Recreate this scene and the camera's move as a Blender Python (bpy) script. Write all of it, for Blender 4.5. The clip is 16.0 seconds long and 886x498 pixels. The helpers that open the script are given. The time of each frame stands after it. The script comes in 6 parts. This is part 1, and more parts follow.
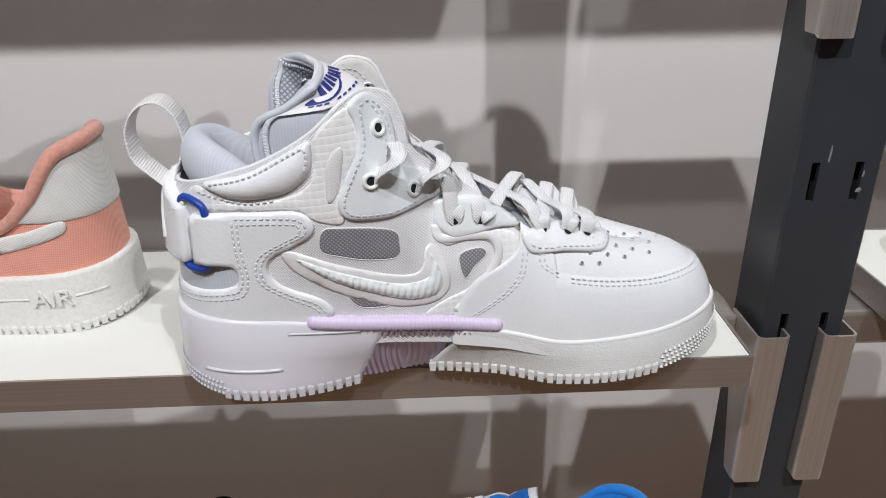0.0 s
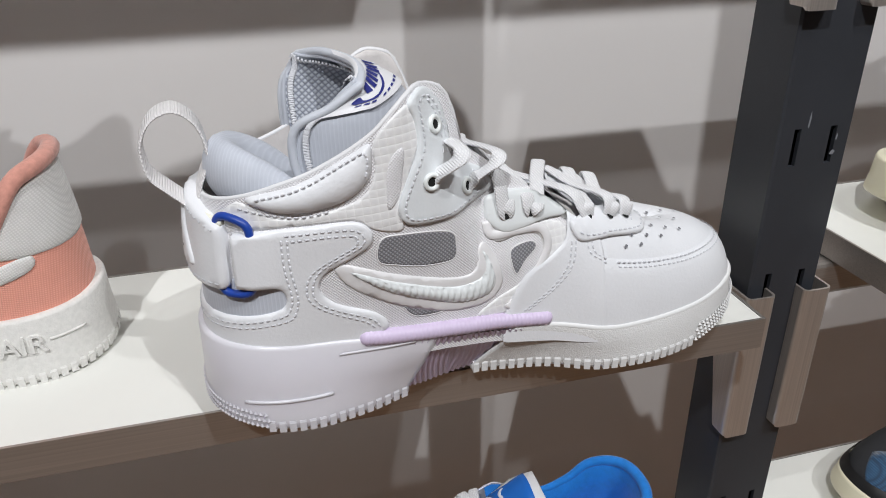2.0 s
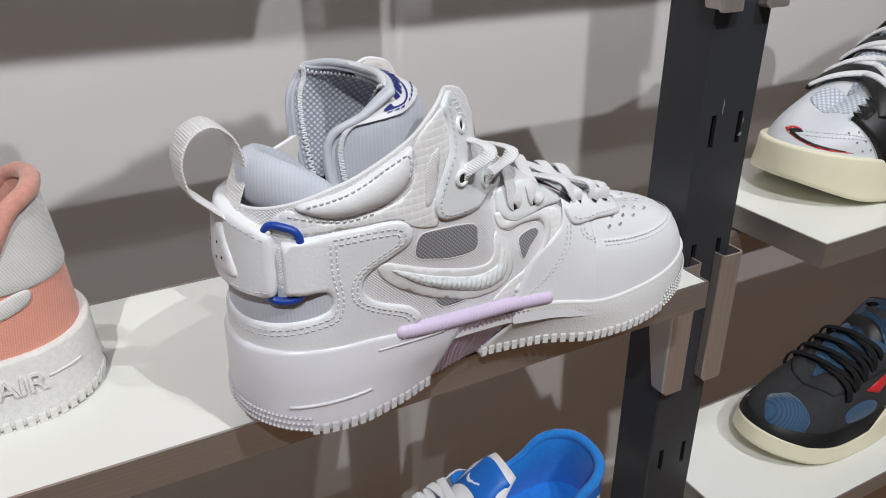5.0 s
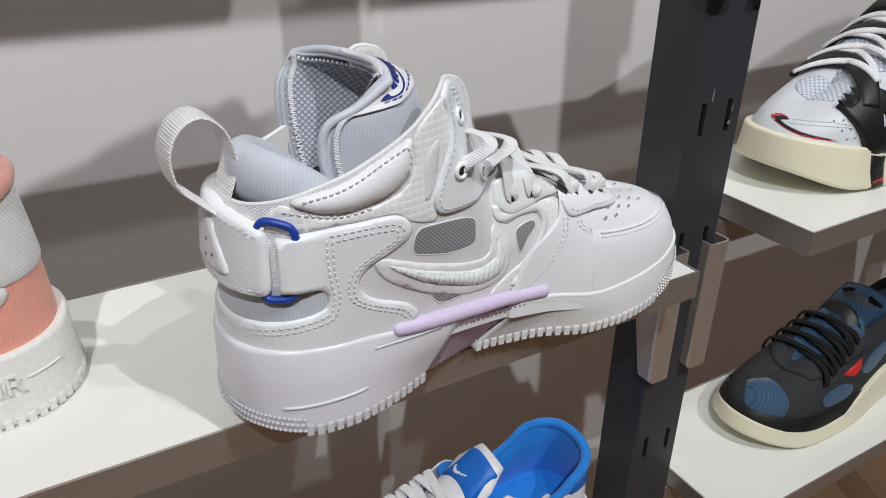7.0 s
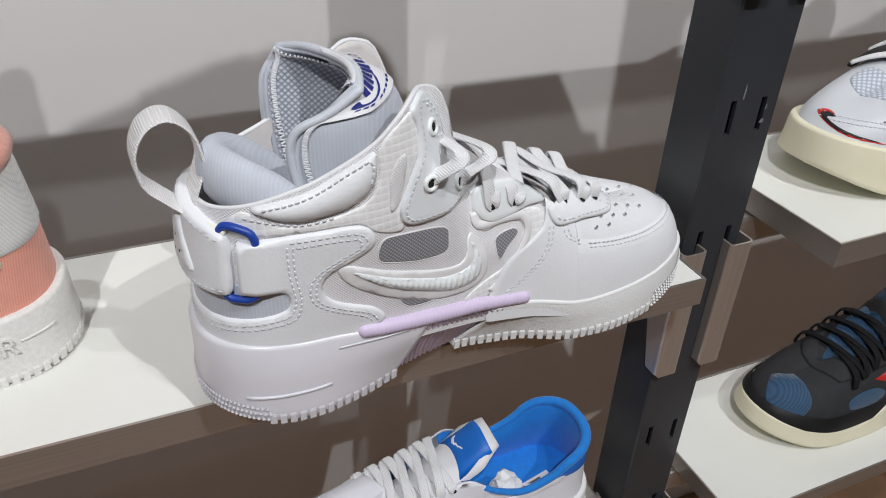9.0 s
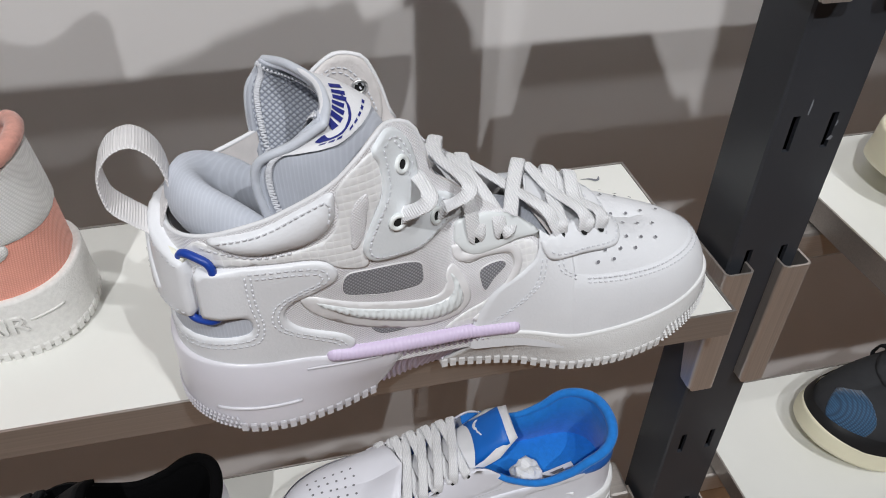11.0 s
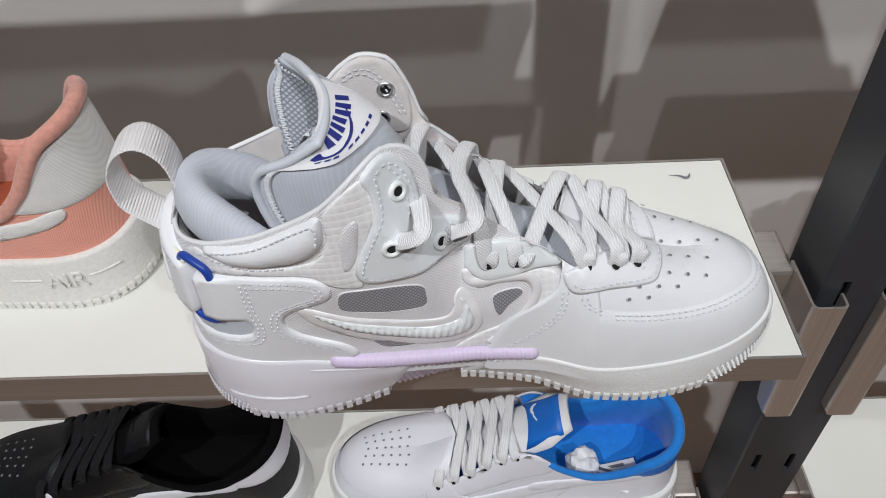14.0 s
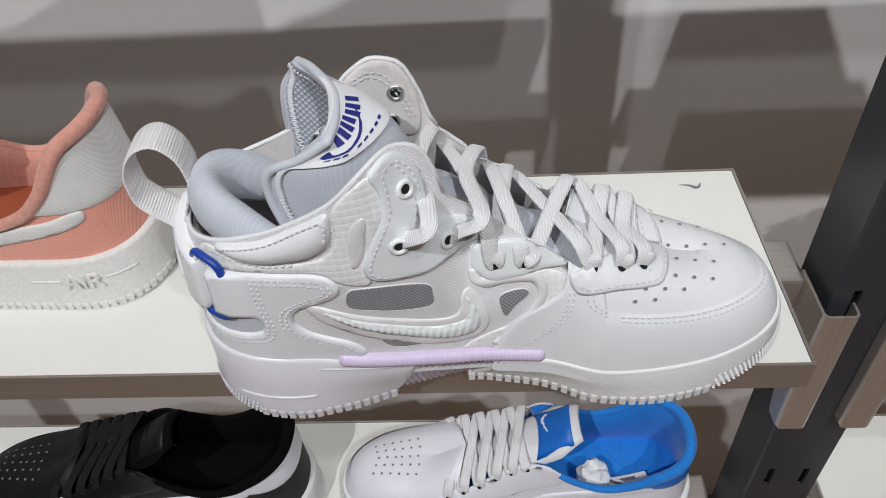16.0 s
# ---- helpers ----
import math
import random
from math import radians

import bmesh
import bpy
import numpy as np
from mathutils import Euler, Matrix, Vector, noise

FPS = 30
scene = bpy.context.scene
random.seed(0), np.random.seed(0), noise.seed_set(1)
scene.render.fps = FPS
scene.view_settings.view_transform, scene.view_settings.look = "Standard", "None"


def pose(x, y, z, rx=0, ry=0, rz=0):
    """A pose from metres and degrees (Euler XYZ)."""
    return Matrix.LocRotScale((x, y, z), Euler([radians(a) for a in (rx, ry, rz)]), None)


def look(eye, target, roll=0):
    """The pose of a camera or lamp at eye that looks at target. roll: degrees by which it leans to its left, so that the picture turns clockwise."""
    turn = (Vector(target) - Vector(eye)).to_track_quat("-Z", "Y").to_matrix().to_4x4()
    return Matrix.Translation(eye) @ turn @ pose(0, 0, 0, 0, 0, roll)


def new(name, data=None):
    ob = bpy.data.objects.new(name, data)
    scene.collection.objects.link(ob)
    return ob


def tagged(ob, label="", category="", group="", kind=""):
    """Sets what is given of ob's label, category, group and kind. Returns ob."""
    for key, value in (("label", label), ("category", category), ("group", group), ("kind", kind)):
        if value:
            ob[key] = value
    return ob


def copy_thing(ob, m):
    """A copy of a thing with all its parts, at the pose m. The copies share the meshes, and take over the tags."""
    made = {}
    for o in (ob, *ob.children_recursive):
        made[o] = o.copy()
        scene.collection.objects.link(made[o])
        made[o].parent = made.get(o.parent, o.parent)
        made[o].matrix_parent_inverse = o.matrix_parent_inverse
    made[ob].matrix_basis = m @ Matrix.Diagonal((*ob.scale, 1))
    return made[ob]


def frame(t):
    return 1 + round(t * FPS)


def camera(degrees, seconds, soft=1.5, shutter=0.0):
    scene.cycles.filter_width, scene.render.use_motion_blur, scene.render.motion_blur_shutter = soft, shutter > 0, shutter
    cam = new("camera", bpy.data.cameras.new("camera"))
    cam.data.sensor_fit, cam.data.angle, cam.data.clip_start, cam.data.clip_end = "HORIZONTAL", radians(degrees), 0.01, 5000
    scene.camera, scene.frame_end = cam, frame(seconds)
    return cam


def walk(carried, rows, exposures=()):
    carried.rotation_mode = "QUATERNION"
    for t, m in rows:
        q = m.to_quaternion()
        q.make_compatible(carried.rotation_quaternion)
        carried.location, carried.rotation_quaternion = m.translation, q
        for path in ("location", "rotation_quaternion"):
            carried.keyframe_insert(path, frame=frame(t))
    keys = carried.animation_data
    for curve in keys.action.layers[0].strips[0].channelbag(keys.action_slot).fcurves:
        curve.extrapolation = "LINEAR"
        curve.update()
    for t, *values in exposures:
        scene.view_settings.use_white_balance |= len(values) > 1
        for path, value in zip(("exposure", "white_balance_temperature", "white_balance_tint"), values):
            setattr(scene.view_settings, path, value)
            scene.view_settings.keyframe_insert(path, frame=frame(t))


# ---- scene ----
cam = camera(61.9, 16.0, soft=1.0)
H = 1.10                       # height of the main shelf's top over the shop floor
METRES, TILT, LEAN, TURN = 0.435, -25.17, 0.95, -2.09
ROWS = [
    (0.0, 0.0, 0.0, 0.0, -0.0, 0.0, -0.0),
    (0.5, -0.0606, 0.0085, 0.0059, -3.03, -0.25, 1.29),
    (1.0, -0.1096, 0.0218, 0.0119, -5.95, -0.78, 2.59),
    (1.5, -0.1628, 0.0408, 0.0181, -8.73, -1.18, 3.97),
    (2.0, -0.2055, 0.0602, 0.0263, -11.29, -1.79, 5.38),
    (2.5, -0.245, 0.0691, 0.0269, -13.74, -2.12, 6.74),
    (3.0, -0.2828, 0.0565, 0.0263, -15.98, -2.22, 7.87),
    (3.5, -0.3243, 0.0531, 0.0263, -18.12, -2.21, 8.74),
    (4.0, -0.3581, 0.0532, 0.029, -20.13, -2.25, 9.34),
    (6.5, -0.4241, 0.0934, 0.0506, -26.13, -4.0, 10.67),
    (7.0, -0.4169, 0.0994, 0.0537, -26.0, -4.55, 10.33),
    (7.5, -0.4043, 0.1007, 0.0587, -25.31, -5.34, 9.61),
    (8.0, -0.3726, 0.0942, 0.0744, -24.0, -6.37, 8.62),
    (8.5, -0.3414, 0.0782, 0.096, -22.2, -7.59, 7.51),
    (9.0, -0.3062, 0.0661, 0.1167, -20.01, -8.95, 6.43),
    (11.5, -0.1081, 0.093, 0.2365, -8.08, -15.56, 2.54),
    (12.0, -0.0743, 0.1058, 0.2576, -5.74, -16.73, 1.8),
    (12.5, -0.0511, 0.1141, 0.2766, -3.28, -17.86, 1.15),
    (13.0, -0.0328, 0.1248, 0.288, -0.9, -18.89, 0.78),
    (13.5, -0.0129, 0.138, 0.2947, 1.1, -19.74, 0.66),
    (14.0, 0.0024, 0.1406, 0.2971, 2.58, -20.33, 0.7),
    (14.5, 0.0083, 0.1383, 0.295, 3.48, -20.6, 0.76),
    (15.0, 0.0082, 0.1315, 0.2928, 3.9, -20.49, 0.8),
    (15.5, 0.0076, 0.1295, 0.2926, 4.03, -19.87, 0.76),
    (16.0, 0.0131, 0.1244, 0.2812, 4.01, -18.71, 0.68),
]
EXPOSURES = [(0.0, 0.03), (2.5, -0.05), (4.0, -0.06), (8.0, -0.09), (12.0, -0.17), (16.0, -0.20)]
START = pose(-0.1818, -0.3397, H + 0.2315, TILT, LEAN, TURN)
walk(cam, [(t, START @ pose(METRES * x, METRES * y, METRES * z, 90 + pitch, roll, yaw)) for t, x, y, z, yaw, pitch, roll in ROWS],
     exposures=EXPOSURES)

# ---- light: track spots on the shop's ceiling, and added fill without a seen source ----
# Faint even background glow, added as ambient fill.
world = bpy.data.worlds.new("ambient_fill")
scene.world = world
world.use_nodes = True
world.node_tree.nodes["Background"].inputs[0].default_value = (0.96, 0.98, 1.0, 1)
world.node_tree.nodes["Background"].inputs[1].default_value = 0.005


def spot(x, y, z, aim, watts, radius, cone=150):
    lamp = bpy.data.lights.new("track_spot", "SPOT")
    lamp.energy, lamp.shadow_soft_size, lamp.spot_size, lamp.spot_blend = watts, radius, radians(cone), 0.3
    lamp.color = (0.965, 0.978, 1.0)
    ob = new("track_spot", lamp)
    ob.matrix_world = look((x, y, z), aim)
    return ob


spot(-0.90, -1.40, H + 1.94, (-0.15, 0.25, H), 134, 0.022)
spot(0.45, -1.40, H + 1.94, (0.10, 0.25, H), 88, 0.012)
spot(0.30, -0.99, H + 1.94, (0.05, 0.2, H), 32, 0.012)


# Unseen area lamps, added overhead as soft fill.
def fill_panel(x, y, watts):
    lamp = bpy.data.lights.new("fill_panel", "AREA")
    lamp.energy, lamp.size, lamp.color = watts, 1.2, (0.97, 0.98, 1.0)
    ob = new("fill_panel", lamp)
    ob.matrix_world = pose(x, y, 3.25)


for px, py in ((-2.2, -2.6), (0.2, -3.0), (2.4, -2.6)):
    fill_panel(px, py, 0.7)

# ---- materials ----
def mat(name, color, rough=0.5, metal=0.0, noise_scale=60, vary=0.06, bump=0.15, bump_scale=400, spec=0.5, sheen=0.0, sss=0.0, bump_dist=0.0004):
    """A surface with slow colour variation and fine relief, in object coordinates (metres)."""
    m = bpy.data.materials.new(name)
    m.use_nodes = True
    nt = m.node_tree
    b = nt.nodes["Principled BSDF"]
    tc = nt.nodes.new("ShaderNodeTexCoord")
    n1 = nt.nodes.new("ShaderNodeTexNoise")
    n1.inputs["Scale"].default_value, n1.inputs["Detail"].default_value = noise_scale, 5
    nt.links.new(tc.outputs["Object"], n1.inputs["Vector"])
    ramp = nt.nodes.new("ShaderNodeMapRange")
    ramp.inputs["From Min"].default_value, ramp.inputs["From Max"].default_value = 0.3, 0.7
    ramp.inputs["To Min"].default_value, ramp.inputs["To Max"].default_value = 1 - vary, 1 + vary * 0.6
    nt.links.new(n1.outputs["Fac"], ramp.inputs["Value"])
    mul = nt.nodes.new("ShaderNodeVectorMath")
    mul.operation = "SCALE"
    mul.inputs[0].default_value = color
    nt.links.new(ramp.outputs["Result"], mul.inputs["Scale"])
    nt.links.new(mul.outputs["Vector"], b.inputs["Base Color"])
    b.inputs["Roughness"].default_value, b.inputs["Metallic"].default_value = rough, metal
    b.inputs["Specular IOR Level"].default_value = spec
    b.inputs["Sheen Weight"].default_value = sheen
    if sss:
        b.inputs["Subsurface Weight"].default_value, b.inputs["Subsurface Scale"].default_value = sss, 0.01
        b.inputs["Subsurface Radius"].default_value = (1.0, 0.95, 1.0)
    if bump:
        n2 = nt.nodes.new("ShaderNodeTexNoise")
        n2.inputs["Scale"].default_value, n2.inputs["Detail"].default_value = bump_scale, 4
        nt.links.new(tc.outputs["Object"], n2.inputs["Vector"])
        bp = nt.nodes.new("ShaderNodeBump")
        bp.inputs["Strength"].default_value, bp.inputs["Distance"].default_value = bump, bump_dist
        nt.links.new(n2.outputs["Fac"], bp.inputs["Height"])
        nt.links.new(bp.outputs["Normal"], b.inputs["Normal"])
    return m


def weave(name, color, dark, pitch, axes="xz", rough=0.8, turn=0.0, strength=0.8, line=0.5, sheen=0.2, depth=0.0003):
    """Woven cloth: two crossing sets of threads, pitch metres apart, coloured from dark (gaps) to color."""
    m = bpy.data.materials.new(name)
    m.use_nodes = True
    nt = m.node_tree
    b = nt.nodes["Principled BSDF"]
    tc = nt.nodes.new("ShaderNodeTexCoord")
    mp = nt.nodes.new("ShaderNodeMapping")
    mp.inputs["Rotation"].default_value = (0, radians(turn), 0) if axes == "xz" else (0, 0, radians(turn))
    nt.links.new(tc.outputs["Object"], mp.inputs["Vector"])
    sep = nt.nodes.new("ShaderNodeSeparateXYZ")
    nt.links.new(mp.outputs["Vector"], sep.inputs["Vector"])

    def wave(axis):
        s = nt.nodes.new("ShaderNodeMath")
        s.operation = "MULTIPLY"
        s.inputs[1].default_value = 2 * math.pi / pitch
        nt.links.new(sep.outputs[axis.upper()], s.inputs[0])
        w = nt.nodes.new("ShaderNodeMath")
        w.operation = "SINE"
        nt.links.new(s.outputs[0], w.inputs[0])
        a = nt.nodes.new("ShaderNodeMapRange")
        a.inputs["From Min"].default_value = -1
        nt.links.new(w.outputs[0], a.inputs["Value"])
        return a.outputs["Result"]

    mx = nt.nodes.new("ShaderNodeMath")
    mx.operation = "MULTIPLY" if len(axes) > 1 else "MAXIMUM"
    nt.links.new(wave(axes[0]), mx.inputs[0])
    if len(axes) > 1:
        nt.links.new(wave(axes[1]), mx.inputs[1])
    pw = nt.nodes.new("ShaderNodeMath")
    pw.operation = "POWER"
    pw.inputs[1].default_value = line
    nt.links.new(mx.outputs[0], pw.inputs[0])
    mix = nt.nodes.new("ShaderNodeMix")
    mix.data_type = "RGBA"
    mix.inputs["A"].default_value, mix.inputs["B"].default_value = (*dark, 1), (*color, 1)
    nt.links.new(pw.outputs[0], mix.inputs["Factor"])
    n1 = nt.nodes.new("ShaderNodeTexNoise")
    n1.inputs["Scale"].default_value, n1.inputs["Detail"].default_value = 90, 4
    nt.links.new(tc.outputs["Object"], n1.inputs["Vector"])
    mr = nt.nodes.new("ShaderNodeMapRange")
    mr.inputs["To Min"].default_value, mr.inputs["To Max"].default_value = 0.9, 1.08
    nt.links.new(n1.outputs["Fac"], mr.inputs["Value"])
    sc = nt.nodes.new("ShaderNodeVectorMath")
    sc.operation = "SCALE"
    nt.links.new(mix.outputs["Result"], sc.inputs[0])
    nt.links.new(mr.outputs["Result"], sc.inputs["Scale"])
    nt.links.new(sc.outputs["Vector"], b.inputs["Base Color"])
    b.inputs["Roughness"].default_value, b.inputs["Sheen Weight"].default_value = rough, sheen
    b.inputs["Specular IOR Level"].default_value = 0.35
    bp = nt.nodes.new("ShaderNodeBump")
    bp.inputs["Strength"].default_value, bp.inputs["Distance"].default_value = strength, depth
    nt.links.new(pw.outputs[0], bp.inputs["Height"])
    nt.links.new(bp.outputs["Normal"], b.inputs["Normal"])
    return m


def brushed(name, color, rough, stretch):
    """Brushed steel: long fine scratches along one axis."""
    m = bpy.data.materials.new(name)
    m.use_nodes = True
    nt = m.node_tree
    b = nt.nodes["Principled BSDF"]
    tc = nt.nodes.new("ShaderNodeTexCoord")
    mp = nt.nodes.new("ShaderNodeMapping")
    mp.inputs["Scale"].default_value = stretch
    nt.links.new(tc.outputs["Object"], mp.inputs["Vector"])
    n = nt.nodes.new("ShaderNodeTexNoise")
    n.inputs["Scale"].default_value, n.inputs["Detail"].default_value = 1.0, 6
    nt.links.new(mp.outputs["Vector"], n.inputs["Vector"])
    r = nt.nodes.new("ShaderNodeMapRange")
    r.inputs["To Min"].default_value, r.inputs["To Max"].default_value = rough - 0.1, rough + 0.14
    nt.links.new(n.outputs["Fac"], r.inputs["Value"])
    nt.links.new(r.outputs["Result"], b.inputs["Roughness"])
    c = nt.nodes.new("ShaderNodeMapRange")
    c.inputs["To Min"].default_value, c.inputs["To Max"].default_value = 0.74, 1.22
    nt.links.new(n.outputs["Fac"], c.inputs["Value"])
    sc = nt.nodes.new("ShaderNodeVectorMath")
    sc.operation = "SCALE"
    sc.inputs[0].default_value = color
    nt.links.new(c.outputs["Result"], sc.inputs["Scale"])
    nt.links.new(sc.outputs["Vector"], b.inputs["Base Color"])
    b.inputs["Metallic"].default_value = 0.75
    bp = nt.nodes.new("ShaderNodeBump")
    bp.inputs["Strength"].default_value, bp.inputs["Distance"].default_value = 0.12, 0.0002
    nt.links.new(n.outputs["Fac"], bp.inputs["Height"])
    nt.links.new(bp.outputs["Normal"], b.inputs["Normal"])
    return m


WALL = mat("white_wall_paint", (0.82, 0.80, 0.79), 0.6, noise_scale=4, vary=0.02, bump=0.08, bump_scale=250)
LAMINATE = mat("white_laminate", (0.80, 0.80, 0.755), 0.38, noise_scale=9, vary=0.03, bump=0.03, bump_scale=300)
STEEL_X = brushed("brushed_steel_lengthwise", (0.46, 0.425, 0.395), 0.32, (6, 900, 900))
STEEL_Z = brushed("brushed_steel_upright", (0.60, 0.545, 0.50), 0.34, (900, 900, 8))
POST = mat("anthracite_powder_coat", (0.033, 0.036, 0.043), 0.42, noise_scale=14, vary=0.12, bump=0.1, bump_scale=900)
SCUFF = mat("scuffed_paint", (0.2, 0.21, 0.23), 0.7)
# These dark colours stand in for the shade inside holes and slots.
HOLE_SHADE = mat("hole_shade_black", (0.006, 0.006, 0.006), 0.9)
PUNCH = mat("shaded_punch_hole", (0.20, 0.20, 0.22), 0.9)
# Dark grey, chosen to cut the light bounced by the unseen room.
BOUNCE_GREY = mat("dim_bounce_grey", (0.28, 0.285, 0.30), 0.8, noise_scale=3)
WOOD = mat("orange_wood_floor", (0.27, 0.155, 0.085), 0.4, noise_scale=12, vary=0.2, bump=0.1, bump_scale=80)

WHITE = mat("white_leather", (0.81, 0.82, 0.845), 0.40, noise_scale=35, vary=0.03, bump=0.35, bump_scale=650, bump_dist=0.0004)
COOL = mat("cool_white_leather", (0.77, 0.80, 0.82), 0.45, noise_scale=35, vary=0.03, bump=0.25, bump_scale=800, bump_dist=0.0003)
THREAD = mat("white_thread", (0.70, 0.705, 0.725), 0.7, noise_scale=500, vary=0.1)
GREYTHREAD = mat("grey_thread", (0.71, 0.72, 0.755), 0.6, noise_scale=500, vary=0.1)
RUBBER = mat("white_textured_rubber", (0.77, 0.77, 0.765), 0.6, noise_scale=40, vary=0.04, bump=0.7, bump_scale=1300, bump_dist=0.0006)
RUBBER_SMOOTH = mat("white_rubber", (0.77, 0.77, 0.765), 0.5, noise_scale=40, vary=0.03, bump=0.12, bump_scale=500)
ICE = mat("translucent_lilac_rubber", (0.76, 0.745, 0.80), 0.3, noise_scale=25, vary=0.03, bump=0.08, bump_scale=300, sss=0.35)
LILAC = mat("lilac_rubber", (0.66, 0.555, 0.74), 0.45, noise_scale=50, vary=0.04, bump=0.1, bump_scale=400)
NEOPRENE = weave("grey_blue_neoprene", (0.57, 0.60, 0.665), (0.47, 0.495, 0.56), 0.0016, axes="x", turn=35, rough=0.75, strength=0.35, line=0.7)
NEO_EDGE = mat("grey_satin_binding", (0.60, 0.63, 0.69), 0.5, noise_scale=80, vary=0.08, bump=0.5, bump_scale=700, sheen=0.3)
SPACER = weave("grey_spacer_mesh", (0.60, 0.63, 0.69), (0.25, 0.27, 0.33), 0.0021, axes="xz", rough=0.8, turn=40, strength=1.0, line=0.4)
SUEDE = mat("pale_suede_lining", (0.70, 0.665, 0.65), 0.95, noise_scale=110, vary=0.07, bump=0.5, bump_scale=600, sheen=0.4)
WEBBING = weave("white_webbing", (0.86, 0.84, 0.835), (0.72, 0.70, 0.70), 0.0013, axes="xz", rough=0.8, turn=45, strength=0.9, line=0.5)
LACE = weave("white_lace_weave", (0.88, 0.88, 0.885), (0.76, 0.76, 0.78), 0.0011, axes="xz", rough=0.8, turn=45, strength=0.9, line=0.5)
RIPSTOP = weave("white_ripstop_film", (0.79, 0.785, 0.79), (0.89, 0.89, 0.885), 0.0034, axes="xz", rough=0.38, turn=4, strength=0.5, line=0.22, sheen=0.0)
MESH = weave("white_mesh", (0.87, 0.86, 0.875), (0.77, 0.76, 0.78), 0.0010, axes="xz", rough=0.5, turn=45, strength=0.8, line=0.5, sheen=0.1)
WINDOW = weave("grey_window_mesh", (0.40, 0.40, 0.425), (0.17, 0.17, 0.185), 0.0014, axes="xz", rough=0.6, turn=45, strength=0.8, line=0.6)
FILM = mat("clear_welded_film", (0.80, 0.79, 0.795), 0.28, noise_scale=120, vary=0.05, bump=0.25, bump_scale=260)
GLOSSWHITE = mat("pearl_white_rubber", (0.78, 0.81, 0.815), 0.3, vary=0.02, bump=0.05)
BLUE = mat("royal_blue_rubber", (0.012, 0.055, 0.34), 0.4, vary=0.05, bump=0.1)
NAVY = mat("navy_print", (0.014, 0.022, 0.20), 0.6, vary=0.05)
FOAM = mat("cream_foam", (0.80, 0.79, 0.68), 0.9, noise_scale=200, vary=0.12, bump=0.6, bump_scale=500)
SATIN = mat("white_satin_label", (0.80, 0.80, 0.82), 0.55, noise_scale=60, vary=0.03, bump=0.3, bump_scale=900, sheen=0.2)
EYELET_WHITE = mat("white_enamel_eyelet", (0.80, 0.83, 0.82), 0.3, vary=0.02, bump=0.0)
EYELET_STEEL = mat("steel_eyelet", (0.72, 0.72, 0.71), 0.38, metal=1.0, bump=0.0)

PINK = weave("salmon_canvas", (0.93, 0.44, 0.34), (0.78, 0.32, 0.24), 0.0011, axes="xz", rough=0.85, turn=8, strength=0.8, line=0.5)
PINK_LINING = mat("salmon_terry_lining", (0.66, 0.31, 0.245), 0.9, noise_scale=300, vary=0.14, bump=0.6, bump_scale=700, sheen=0.35)
PINK_IN = mat("rust_insole", (0.34, 0.075, 0.03), 0.85, noise_scale=60, vary=0.1)
LINEN = weave("white_linen", (0.85, 0.84, 0.82), (0.70, 0.69, 0.67), 0.0012, axes="xz", rough=0.85, turn=-22, strength=0.8, line=0.45)
SPECKLE = mat("white_speckled_rubber", (0.77, 0.76, 0.73), 0.6, noise_scale=420, vary=0.07, bump=0.6, bump_scale=1000, bump_dist=0.0005)
BLACK = mat("black_tumbled_leather", (0.0045, 0.005, 0.006), 0.5, noise_scale=50, vary=0.25, bump=0.7, bump_scale=330, bump_dist=0.0006, spec=0.28)
BLACK_CLOTH = mat("black_cloth", (0.003, 0.003, 0.0035), 0.95, noise_scale=300, vary=0.2, bump=0.4, bump_scale=700, spec=0.1)
BLACK_LACE = weave("black_lace_weave", (0.009, 0.009, 0.011), (0.003, 0.003, 0.004), 0.0013, rough=0.85, turn=45, sheen=0.0)
SNOW = mat("cold_white_leather", (0.80, 0.80, 0.86), 0.4, noise_scale=35, vary=0.02, bump=0.15, bump_scale=800, bump_dist=0.0003)
AZURE = mat("azure_terry_lining", (0.008, 0.21, 0.68), 0.85, noise_scale=200, vary=0.1, bump=0.5, bump_scale=700, sheen=0.2)
AZURE_GLOSS = mat("azure_leather", (0.006, 0.15, 0.60), 0.45, noise_scale=40, vary=0.05, bump=0.2)
PAPER = mat("white_paper", (0.80, 0.80, 0.80), 0.7, vary=0.02, bump=0.0)
PRINT = mat("grey_print", (0.12, 0.12, 0.13), 0.7, vary=0.0, bump=0.0)
CREAM = mat("cream_rubber", (0.79, 0.745, 0.56), 0.5, noise_scale=30, vary=0.04, bump=0.2, bump_scale=400, sss=0.1)
PALEGREY = mat("pale_grey_leather", (0.63, 0.655, 0.69), 0.45, noise_scale=35, vary=0.03, bump=0.2, bump_scale=800, bump_dist=0.0003)
JET = mat("black_moulded_rubber", (0.007, 0.007, 0.008), 0.5, noise_scale=60, vary=0.2, bump=0.15, bump_scale=400)
RED = mat("red_print", (0.62, 0.025, 0.025), 0.5, vary=0.05)
CHARCOAL = mat("charcoal_nubuck", (0.024, 0.025, 0.028), 0.85, noise_scale=120, vary=0.15, bump=0.3, bump_scale=600)
STEELBLUE = weave("steel_blue_mesh", (0.045, 0.13, 0.25), (0.02, 0.05, 0.10), 0.0019, axes="xz", rough=0.7, turn=45, strength=0.9, line=0.6)
AIRMESH = weave("white_air_mesh", (0.74, 0.78, 0.86), (0.36, 0.40, 0.47), 0.0034, axes="xy", rough=0.7, turn=45, strength=1.0, line=0.5)

# ---- building helpers ----
from mathutils.bvhtree import BVHTree
from mathutils.geometry import delaunay_2d_cdt


